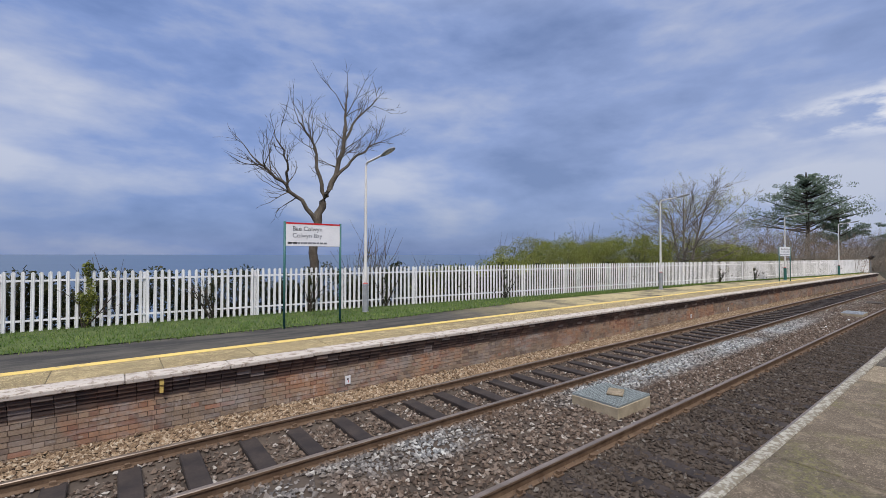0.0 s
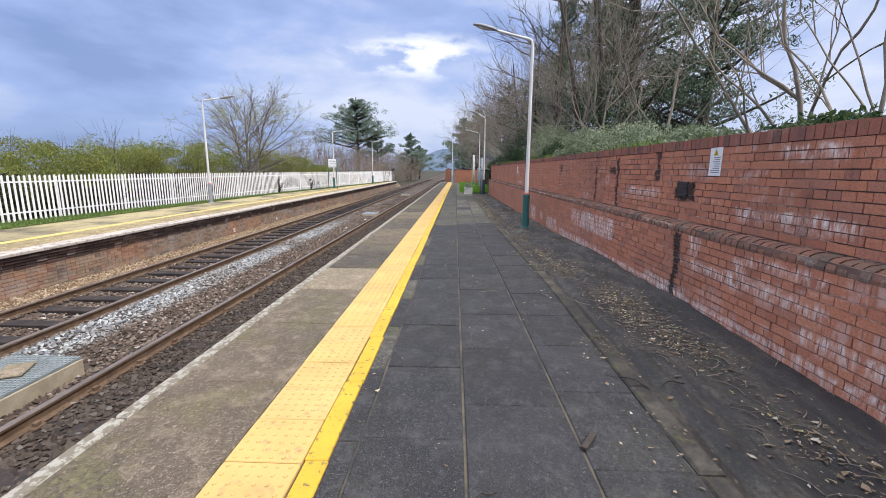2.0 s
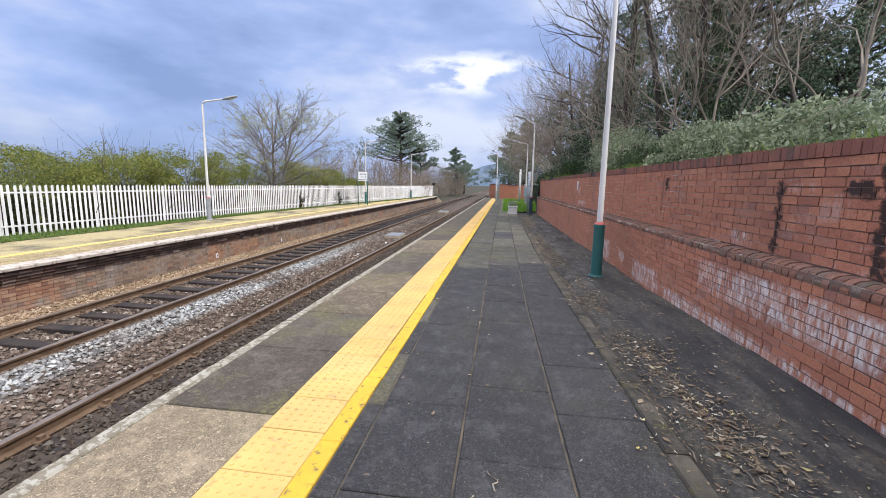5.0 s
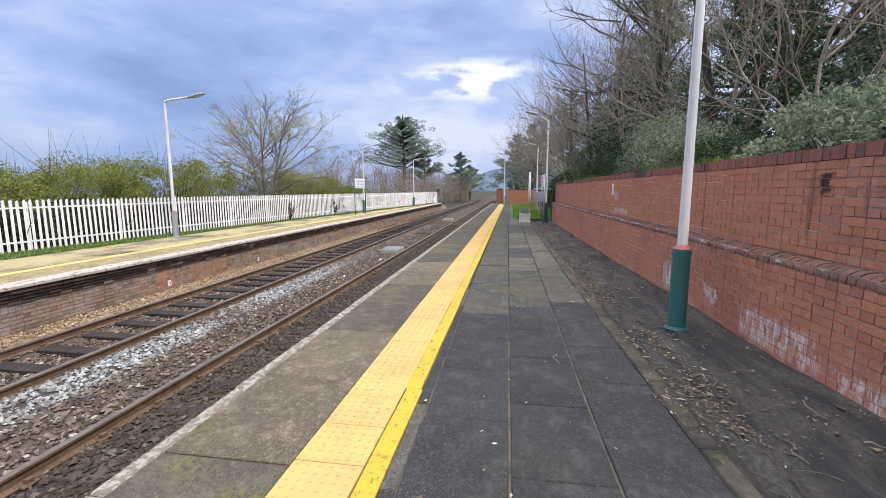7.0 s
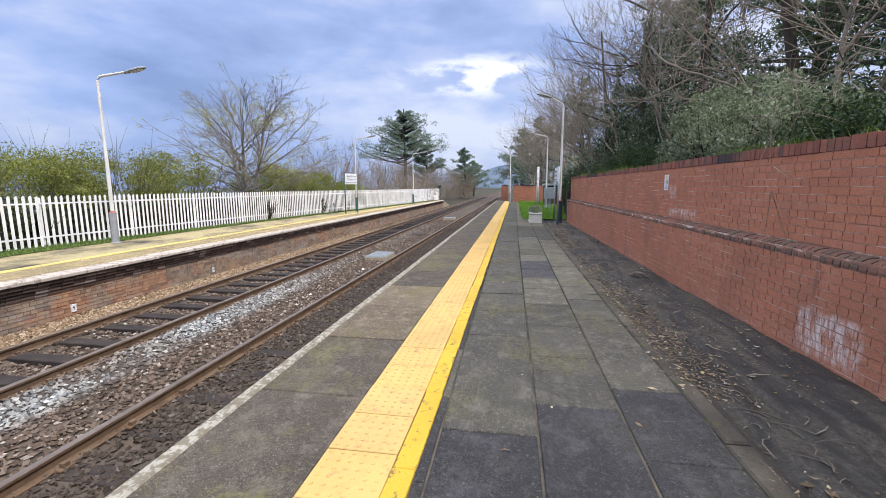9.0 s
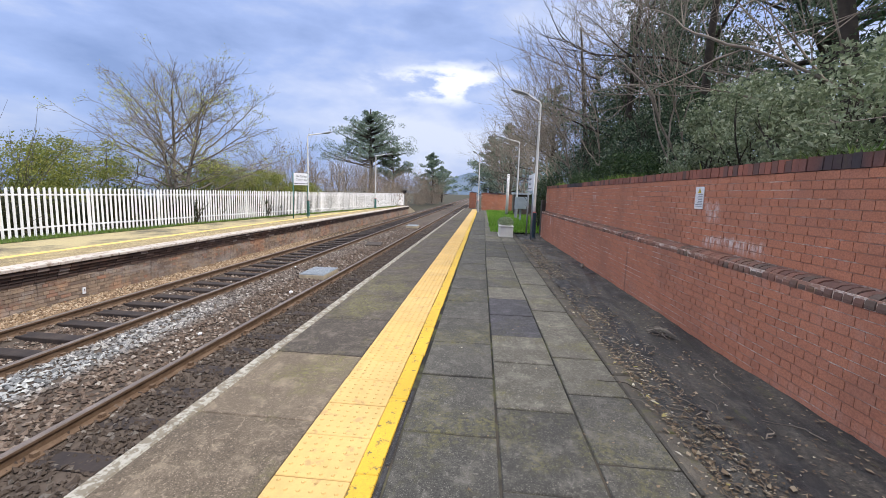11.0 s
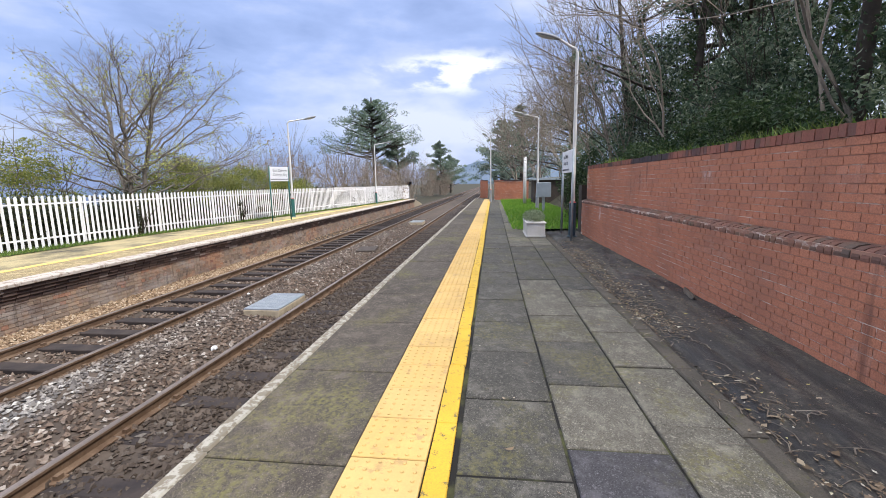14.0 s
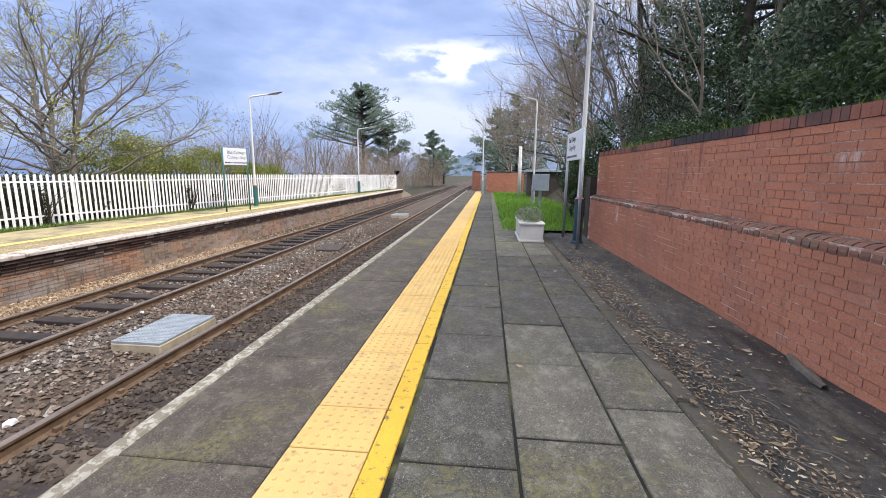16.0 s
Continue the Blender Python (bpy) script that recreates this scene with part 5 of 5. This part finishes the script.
tips = tips[(np.sin(tips[:, 0] * 1.9) + np.sin(tips[:, 1] * 1.7 + 1) + np.sin(tips[:, 2] * 2.3) + rng.normal(size=len(tips)) * 0.5) > 0.75]
put("crown", mesh_from("crown", *leaves(np.concatenate([tips + rng.normal(size=tips.shape) * 0.09 for _ in range(3)]), 0.08, rng), M_SPRING), st)


def bush(name, label, at, seed, r, count, n, rr, size, mat, twigs=30, bark=M_BARK, twig_up=1.1, group=""):
    """A shrub: upright stems within clumps of leaves."""
    rng_ = np.random.default_rng(seed)
    ob = thing(name, label, "bush", Matrix.Translation(at), group)
    out = []
    for _ in range(twigs):
        p = np.array((rng_.uniform(-r[0], r[0]) * 0.7, rng_.uniform(-r[1], r[1]) * 0.6, 0))
        grow(rng_, p, (rng_.normal() * 0.3, rng_.normal() * 0.3, 1), r[2] * twig_up * rng_.uniform(0.7, 1.2), 0.022, 1, 4, 0.5, out)
    v_, f_ = tubes(out, 4)
    put("stem", mesh_from("stem", v_, f_, bark), ob)
    if n:
        c_ = bundle(rng_, (0, 0, r[2] * 0.9), r, count, n, rr)
        v_, f_ = leaves(c_[c_[:, 2] > -0.1], size, rng_)
        put("crown", mesh_from("crown", v_, f_, mat), ob)
    return ob


r7 = random.Random(17)
x = -9.0
while x < 60:
    y = float(fence_y(x)) + 0.75
    bush("hedge", "dark tangled hedge growing behind the palisade fence", (x, y, -0.4), int(1000 + x * 10), (1.7, 0.5, 0.8 if x > 9 else 0.84), 66, 90, (0.35, 0.3, 0.3), 0.10, M_HEDGE, 12, M_BARK, 1.0, "hedge behind the fence")
    x += 2.6
for x, y, h, w in ((10.5, 13.5, 0.95, 2.2), (14.5, 13.8, 1.2, 2.4), (18.5, 14.0, 1.4, 2.6), (22.5, 14.2, 1.65, 2.6), (26, 14.0, 1.75, 2.4), (29.5, 14.2, 1.8, 2.5), (36.5, 12.5, 1.6, 2.6), (40.5, 12.2, 1.5, 2.6), (44.5, 11.6, 1.2, 2.4), (20, 17.5, 1.6, 3), (26, 18, 1.8, 3), (39, 16, 1.9, 3)):
    bush("green_bush", "rounded bush in fresh yellow-green leaf behind the fence", (x, y, -0.5), int(x * 31), (w, 1.5, h * (0.86 if x < 16 else 1.08)), 130, 150, (0.6, 0.5, 0.34), 0.08, M_BUSH, 16, M_BARK, 1.25, "bushes behind the fence")
for x, y, h in ((5.9, 12.9, 1.35), (6.6, 12.9, 1.05), (-1.5, 13.0, 0.8), (8.3, 12.7, 0.9)):
    bush("sapling", "thin upright twiggy sapling behind the fence", (x, y, -0.4), int(x * 77 + 900), (0.5, 0.4, h), 12, 22, (0.3, 0.3, 0.4), 0.06, M_BUSH, 14, M_BARK, 1.35)
for i, (x, h, m) in enumerate(((-2.05, 0.85, M_BUSH), (0.62, 0.75, M_HEDGE), (3.35, 0.8, M_HEDGE), (5.9, 0.72, M_HEDGE), (11.3, 0.72, M_HEDGE), (30.2, 0.6, M_HEDGE), (35.3, 0.6, M_HEDGE))):
    bush("ivy_climber", "ivy climbing a post of the white palisade fence", (x, float(fence_y(x)) - 0.03, FZ), 8000 + i, (0.13 if i < 1 else 0.05, 0.08, h), 16, 60 if i < 1 else 14, (0.10, 0.08, 0.14) if i < 1 else (0.05, 0.05, 0.12), 0.07, m, 5, M_BARKD, 1.0, "ivy on the fence")
# bare scrub on the bank beside the line
for i in range(26):
    t = i / 25
    xx, yy = 46 + 84 * t, 11.5 + r7.uniform(-1.5, 4.5) + 2.0 * math.sin(i)
    h = r7.uniform(2.0, 3.4)
    bush("scrub_thicket", "bare brown thicket of twigs on the embankment", (xx, max(8.6, yy - 2 * t), -0.9), 4000 + i, (2.6, 1.8, h), 36, 22, (0.6, 0.5, 0.7), 0.12, M_SCRUB, 46, M_BARKP, 1.2, "scrub on the embankment")
for x, y, z in ((47, 12.0, 2.2), (52, 11.5, 2.4), (57, 12.5, 2.6), (63, 12, 2.6)):
    tree("scrub_tree", "small bare brown tree on the embankment", (x, y, -0.8), int(x * 9), [((0, 0, 0), (0.05, 0, 1), z, 0.10), ((0.1, 0, 0.2), (0.4, 0.2, 1), z, 0.07), ((0, 0, 0.2), (-0.4, -0.2, 1), z, 0.07)], 4, 3, 0.55, M_BARKP, lift=0.08, shrink=0.66, least=0.012, group="scrub trees")


def pine(at, seed, height, width, layers, mat, label, start=0.35, size=0.28, n=90):
    """A pine: leaning trunk, tiers of rising boughs that carry separate flat needle pads."""
    rng_ = np.random.default_rng(seed)
    ob = thing("pine_tree", label, "tree", Matrix.Translation(at), "pine trees")
    out, pads = [], []
    trunk = [np.array((0.12 * math.sin(i * 0.9) * width * 0.1, 0.1 * math.cos(i), height * i / 7)) for i in range(8)]
    out.append((np.array(trunk), np.linspace(height * 0.026, height * 0.006, 8)))
    for i in range(layers):
        f_ = start + (1 - start) * (i / (layers - 1)) ** 0.9
        z = height * f_ * 0.94
        reach = 1.2 * width * (1.10 - f_) ** 0.88 * rng_.uniform(0.5, 1.12)
        for _ in range(3):
            a = rng_.uniform(0, 6.3)
            d = np.array((math.cos(a), math.sin(a), rng_.uniform(0.02, 0.38)))
            p = [np.array((0, 0, z)) + d * reach * q + np.array((0, 0, 0.14 * reach * q * q)) for q in (0, 0.35, 0.7, 1.0)]
            out.append((np.array(p), np.linspace(height * 0.008, height * 0.002, 4)))
            for q in (0.45, 0.62, 0.8, 0.95, 1.05):
                off = rng_.normal(size=3) * np.array((0.13, 0.13, 0.04)) * reach
                pads.append(blob(rng_, p[0] + (p[3] - p[0]) * q + off + np.array((0, 0, 0.1)), np.array((0.13, 0.13, 0.075)) * reach * rng_.uniform(0.7, 1.4) + np.array((0.16, 0.16, 0.10)), int(n * (0.15 + 0.5 * min(1.0, reach / width))), 0.1))
    v_, f_ = tubes(out, 7)
    put("trunk", mesh_from("trunk", v_, f_, M_BARKD, True), ob)
    v_, f_ = leaves(np.concatenate(pads), size, rng_, -0.5, 0.24)
    put("crown", mesh_from("crown", v_, f_, mat), ob)
    return ob


pine((85, 17.2, -1.0), 201, 15.8, 8.8, 30, M_NEEDLE, "tall dark green pine with open tiers above the scrub", 0.42, 0.34, 115)
pine((88, 14.0, -1.0), 205, 10.0, 4.5, 14, M_NEEDLE, "lower dark pine beside the tall one", 0.4, 0.36, 110)
pine((110, 9.6, -1.0), 202, 11.5, 4.2, 22, M_NEEDLE, "dark conical pine beside the line", 0.2, 0.34, 105)
pine((122, 8.5, -1.0), 203, 9.0, 4.5, 18, M_NEEDLE, "dark conical pine beside the line", 0.15, 0.34, 105)
pine((78, -5.6, -0.5), 206, 12.5, 4.6, 22, M_NEEDLE, "dark pine rising behind the platform end", 0.15, 0.34, 110)
pine((95, -3.2, -0.5), 204, 13.0, 4.6, 24, M_NEEDLE, "dark pine overhanging the line", 0.12, 0.34, 115)

# ---- vegetation: behind the brick wall ----
for i, (x, y, h, w) in enumerate(((20.5, -12.5, 10.5, 3.2), (21.0, -9.5, 11.5, 3.6), (27.0, -11.5, 12.0, 3.2), (31.5, -9.0, 11.5, 3.8), (54.0, -8.0, 10.5, 4.0))):
    pine((x, y, 1.2), 300 + i, h, w, 22, M_EVER, "dense dark evergreen tree behind the brick wall", 0.10, 0.18, 125 if x < 33 else 80)


def evergreen(at, seed, r, count, n, rr, size, mat, label, name="evergreen_shrub"):
    return bush(name, label, at, seed, r, count, n, rr, size, mat, 14, M_BARKD, 0.85, "shrubs behind the wall")


for i, (x, y, rx, ry, rz) in enumerate(((17.0, -9.6, 2.0, 1.6, 2.6), (18.0, -8.2, 2.0, 1.5, 1.6), (22.5, -7.6, 2.4, 1.5, 1.7), (27.0, -7.4, 2.6, 1.5, 2.0), (31.5, -7.0, 2.4, 1.4, 1.9), (36.0, -7.2, 2.6, 1.5, 1.7), (41, -7.4, 2.8, 1.5, 2.0), (47, -7.6, 3, 1.5, 2.0))):
    evergreen((x, y, 0.9), 500 + i, (rx, ry, rz), 60, 125, (0.55, 0.5, 0.42), 0.085, M_EVER, "dark evergreen shrub crowding over the brick wall")
for i, (x, y, rx, ry, rz) in enumerate(((27.6, -8.2, 2.0, 1.5, 4.2), (30.6, -8.0, 1.9, 1.4, 3.6), (26.0, -6.6, 1.5, 0.9, 1.5), (33.6, -7.6, 1.8, 1.4, 3.0))):
    bush("laurel", "tall dense dark-leaved laurel behind the brick wall", (x, y, 1.0), 540 + i, (rx, ry, rz), 80, 150, (0.5, 0.5, 0.36), 0.085, M_EVER, 14, M_BARKD, 1.1, "laurels behind the wall")
for i, (x, y, h) in enumerate(((17.2, -7.3, 7.5), (20.2, -7.6, 8.5), (25.0, -7.4, 8.5), (29.6, -6.9, 8.0), (34.5, -7.0, 8.0))):
    rng = np.random.default_rng(560 + i)
    iv = thing("ivy_clad_tree", "tall tree trunk thickly clad in dark ivy", "tree", Matrix.Translation((x, y, 1.2)), "ivy-clad trees")
    out = []
    grow(rng, (0, 0, 0), (rng.normal() * 0.06, 0.05, 1), h, 0.15, 0, 0, 0.5, out, bend=0.05)
    for _ in range(9):
        zz = rng.uniform(0.35, 1.0) * h
        grow(rng, (0, 0, zz), (rng.normal(), rng.normal() + 0.3, 0.5), 1.9, 0.045, 3, 3, 0.6, out, least=0.005)
    put("trunk", mesh_from("trunk", *tubes(out, 6), M_BARKD, True), iv)
    t = rng.uniform(0.02, 0.85, 2600)
    a = rng.uniform(0, 6.3, 2600)
    rr_ = (0.16 + 0.26 * (1 - t) + 0.16 * np.sin(t * 19 + i)) * rng.uniform(0.5, 1.15, 2600)
    v, f = leaves(np.stack([rr_ * np.cos(a), rr_ * np.sin(a), t * h], -1), 0.09, rng)
    put("ivy", mesh_from("ivy", v, f, M_IVY), iv, None, "dark green ivy leaves")
for i, (x, y, rx, rz, m) in enumerate(((8.6, -5.9, 0.9, 0.30, M_PALELEAF), (11.0, -5.7, 1.3, 0.48, M_PALELEAF), (13.4, -5.6, 1.3, 0.52, M_PALELEAF), (15.8, -5.7, 1.3, 0.42, M_IVY), (18.2, -5.75, 1.4, 0.85, M_PALELEAF), (20.6, -5.9, 1.6, 0.95, M_PALELEAF), (24.4, -5.5, 1.4, 0.55, M_IVY), (27.5, -5.4, 1.5, 0.40, M_IVY), (5.6, -6.0, 1.2, 0.22, M_IVY))):
    evergreen((x, y, 1.55), 600 + i, (rx, 0.7, rz), 60, 180, (0.32, 0.3, 0.2), 0.062, m, "ivy and pale-leaved shrubs spilling over the wall top", "ivy_shrub")
evergreen((33.5, -4.9, 0.0), 640, (1.6, 0.7, 1.25), 40, 130, (0.4, 0.35, 0.4), 0.09, M_IVY, "ivy growing over the fence at the wall's end", "ivy_shrub")
tr_specs = ((4.4, -7.4, 4.0, 0.032, M_BARK, 3), (7.4, -7.8, 4.2, 0.038, M_BARKP, 3), (9.8, -8.4, 4.6, 0.065, M_BARKP, 3), (12.4, -7.4, 4.2, 0.05, M_BARKP, 3), (15.2, -6.8, 4.0, 0.05, M_BARKP, 4), (18.5, -6.9, 5.0, 0.07, M_BARKP, 4), (23.5, -6.4, 4.6, 0.05, M_BARKP, 3), (28.5, -6.2, 4.8, 0.055, M_BARKP, 3), (33.0, -6.2, 5.0, 0.07, M_BARKP, 4), (36.0, -6.6, 5.0, 0.07, M_BARKP, 4), (39.5, -6.4, 5.0, 0.07, M_BARKP, 4), (44.0, -6.4, 5.2, 0.07, M_BARKP, 4), (49.0, -6.6, 5.2, 0.07, M_BARKP, 4), (56.0, -5.5, 5.0, 0.07, M_BARKP, 3), (1.5, -7.2, 4.2, 0.03, M_BARK, 3), (60.0, -6.2, 6.5, 0.09, M_BARKP, 4), (66.0, -5.2, 7.0, 0.10, M_BARK, 4), (72.0, -4.6, 7.0, 0.10, M_BARKP, 4))
for i, (x, y, L, rad, bark, kids) in enumerate(tr_specs):
    tree("twiggy_tree", "leafless twiggy tree leaning out behind the brick wall", (x, y, 1.2), 700 + i,
         [((0, 0, 0), (0.1, 0.05, 1), L * 0.6, rad), ((0.1, 0.1, 0.3), (0.5, 0.3, 1), L * 0.55, rad * 0.7), ((-0.1, 0, 0.3), (-0.6, 0.1, 0.9), L * 0.5, rad * 0.6), ((0, 0.1, 0.9), (0.1, 0.6, 0.8), L * 0.45, rad * 0.5)],
         4 if kids == 4 or x < 13 else 5, kids, 0.62, bark, lift=0.10, shrink=0.72, gnarl=1.1, sides=5, group="bare trees behind the wall", least=0.0045)
rng = np.random.default_rng(91)
n = 2400
tx = rng.uniform(6, 29, n)
tx = tx[(np.sin(tx * 0.9) + np.sin(tx * 2.3 + 1) + rng.normal(size=n) * 0.5) > 0.1]
n = len(tx)
ty = -4.78 + 0.0215 * tx - 0.36 + rng.normal(size=n) * 0.05
hh = rng.uniform(0.05, 0.16, n)
pt = np.stack([tx, ty, np.full(n, 1.86)], -1)
wd = np.stack([rng.normal(size=n), rng.normal(size=n), 0 * tx], -1) * 0.008
tp = pt + np.stack([rng.normal(size=n) * 0.05, rng.normal(size=n) * 0.05 + 0.03, hh], -1)
tagged(put("wall_top_grass", mesh_from("wall_top_grass", np.stack([pt - wd, pt + wd, tp], 1).reshape(-1, 3), np.arange(3 * n).reshape(-1, 3), M_GRASS)), "tufts of grass growing along the wall top", "grass", kind="stuff")
# distant hillside; its haze is only the blue grey of its material
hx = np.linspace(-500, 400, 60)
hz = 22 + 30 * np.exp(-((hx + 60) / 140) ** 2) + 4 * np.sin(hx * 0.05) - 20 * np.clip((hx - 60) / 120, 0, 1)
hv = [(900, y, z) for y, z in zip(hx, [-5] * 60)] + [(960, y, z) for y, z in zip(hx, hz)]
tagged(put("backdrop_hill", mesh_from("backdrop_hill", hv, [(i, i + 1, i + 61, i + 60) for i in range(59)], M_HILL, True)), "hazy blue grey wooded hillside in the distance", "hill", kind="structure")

# ---- litter on the platform ----
HEAP = (18.15, -4.02)
rng = np.random.default_rng(71)
n = 30000
lx_ = rng.uniform(1.5, 29, n)
drift = np.interp(lx_, [4, 6, 8, 11, 14, 29], [-4.25, -4.1, -3.85, -3.62, -3.46, -3.40])
ly_ = np.where(rng.uniform(size=n) < 0.72, drift + rng.normal(size=n) * 0.13, rng.uniform(-4.5, -3.2, n))
ly_[260:1500] = -4.08 + rng.normal(size=1240) * 0.16
lx_[260:1500] = 5.9 + rng.normal(size=1240) * 0.5
ly_[:260] = rng.uniform(-3.1, -1.5, 260)
heap = np.sin(lx_ * 1.3) * np.sin(lx_ * 0.47 + 1) + 0.5 * np.sin(lx_ * 4.1) + rng.uniform(-0.9, 0.9, n)
keep = (heap > -0.1 + 0.25 * (lx_ < 12)) | (np.arange(n) < 1500)
lz_ = np.where(ly_ < line_y("kerb", lx_) - 0.07, margin_z(lx_, ly_), 0.004)
cc = np.stack([lx_, ly_, lz_], -1)[keep]
LV, LF = [], []
for part_, size_ in ((cc[::7], 0.062), (np.delete(cc, np.s_[::7], 0), 0.032)):
    v, f = leaves(part_ * (1, 1, 0), size_, rng, 0, 0.5)
    v, f = np.array(v), np.array(f)
    per = len(v) // len(part_)
    v[:, 2] = np.abs(v[:, 2]) * 0.45 + 0.004 + np.repeat(part_[:, 2] + rng.uniform(0, 0.012, len(part_)), per)
    LF.append(f + sum(len(q) for q in LV))
    LV.append(v)
tagged(put("leaf_litter", mesh_from("leaf_litter", np.concatenate(LV), np.concatenate(LF), M_LITTER)), "dry brown leaf litter drifted along the margin beside the wall", "leaves", kind="stuff")
small = []
for i in range(620):
    x = rng.uniform(2.5, 28)
    y = float(np.interp(x, [4, 6, 8, 11, 14, 29], [-4.25, -4.1, -3.85, -3.62, -3.46, -3.40])) + rng.normal() * 0.16
    a, L = rng.normal() * 0.8, rng.uniform(0.06, 0.26)
    z = float(margin_z(np.array(x), np.array(y))) if y < line_y("kerb", x) - 0.07 else 0.004
    small.append(([(x + L * q * math.cos(a + 0.4 * q), y + L * q * math.sin(a + 0.5 * q), z + 0.012 + 0.008 * math.sin(4 * q)) for q in (0, 0.35, 0.7, 1)], np.linspace(0.0045, 0.002, 4)))
tagged(put("twig_litter", mesh_from("twig_litter", *tubes(small, 4), M_BARKP)), "thin dry twigs strewn through the leaf litter", "twigs", kind="stuff")
for i in range(60):
    x, y = rng.uniform(3, 27), rng.uniform(-4.3, -3.25) if i > 8 else rng.uniform(-3.0, -1.7)
    a, L = rng.uniform(0, 6.3), rng.uniform(0.10, 0.34) if i > 8 else rng.uniform(0.08, 0.2)
    pts = [(L * q * math.cos(0.4 * q), L * q * math.sin(0.7 * q) + 0.02 * math.sin(9 * q), 0.012 + 0.01 * math.sin(5 * q)) for q in np.linspace(0, 1, 6)]
    tw = tagged(put("twig", mesh_from("twig", *tubes([(pts, np.linspace(0.006, 0.002, 6))], 5), M_BARKP if i % 3 else M_BARKD), None, pose(x, y, 0.004 if y > line_y("kerb", x) - 0.07 else float(margin_z(np.array(x), np.array(y))), 0, 0, math.degrees(a))), "thin dry fallen twig on the platform", "twig", "fallen twigs")

heap = tagged(put("twig_heap", mesh_from("twig_heap", *tubes([([(0.16 * math.cos(a) * q + 0.05 * math.sin(3 * a), 0.13 * math.sin(a * 1.3) * q, 0.02 + 0.07 * (1 - q * q) * abs(math.sin(a * 2))) for q in (-1, -0.4, 0.3, 1)], [0.007, 0.007, 0.006, 0.003]) for a in np.linspace(0, 6.2, 17)], 5), M_BARKP), None, pose(HEAP[0], HEAP[1], float(margin_z(np.array(HEAP[0]), np.array(HEAP[1]))))), "small tangled heap of twigs on the margin", "twigs")
bark = thing("bark_strip", "pale curled strip of bark lying at the wall foot", "bark", pose(22.95, -4.22, float(margin_z(np.array(22.95), np.array(-4.22))) + 0.004, 0, 0, -12))
bm = bmesh.new()
ring = [[bm.verts.new((0.55 * (i / 6 - 0.5), 0.045 * math.cos(j * 0.9) * (1 - 0.5 * abs(i / 3 - 1) ** 2) + 0.01 * math.sin(i * 2), 0.03 * math.sin(j * 0.9))) for j in range(5)] for i in range(7)]
for a, b in zip(ring, ring[1:]):
    for j in range(4):
        bm.faces.new((a[j], b[j], b[j + 1], a[j + 1]))
bmesh.ops.solidify(bm, geom=list(bm.faces), thickness=0.006)
part("strip", bm, M_BARKS, bark)
stick = thing("wood_offcut", "short brown wooden offcut lying on the platform", "offcut", pose(3.52, -2.91, 0.003, 0, 0, -35))
part("block", box_bm(-0.085, 0.085, -0.018, 0.018, 0, 0.02, 0.003), M_DARKT, stick)
for x, y, s_ in ((23.1, 2.62, 0.05), (19.9, 2.75, 0.035), (26.2, 3.9, 0.03)):
    bm = bmesh.new()
    bmesh.ops.create_icosphere(bm, subdivisions=1, radius=s_, matrix=Matrix.Diagonal((1.4, 1, 0.8, 1)))
    for vv in bm.verts:
        vv.co *= 0.85 + 0.3 * noise.random()
    me = bpy.data.meshes.new("pale_stone")
    bm.to_mesh(me)
    bm.free()
    me.materials.append(M_SIGN)
    tagged(put("pale_stone", me, None, pose(x, y, float(bed(np.array(y))) + 0.02)), "pale stone lying on the brown ballast", "stone")

# ---- single bricks of the two walls, nearest stretch ----
for rows_, par, mat in ((WALL_BRICKS, wall, M_BRICK), (FAR_BRICKS, far, M_BROWN)):
    shared = {}
    for a in rows_[:300]:
        lx_b, kb = a[1] - a[0], round((a[1] - a[0]) * 100)
        hb = a[5] - a[4]
        if kb not in shared:
            shared[kb] = mesh_from("brick", *boxes([(-lx_b / 2, lx_b / 2, -0.025, 0.025, -hb / 2, hb / 2)]), mat)
        depth = 0.025 if par is wall else -0.025
        face = a[3] if par is wall else a[2]
        put("brick", shared[kb], par, Matrix.Translation(((a[0] + a[1]) / 2, face - depth, (a[4] + a[5]) / 2)))
    if len(rows_) > 300:
        tagged(put("bricks", mesh_from("bricks", *boxes(rows_[300:]), M_BRICKJ if par is wall else M_BROWNJ), par), kind="stuff")
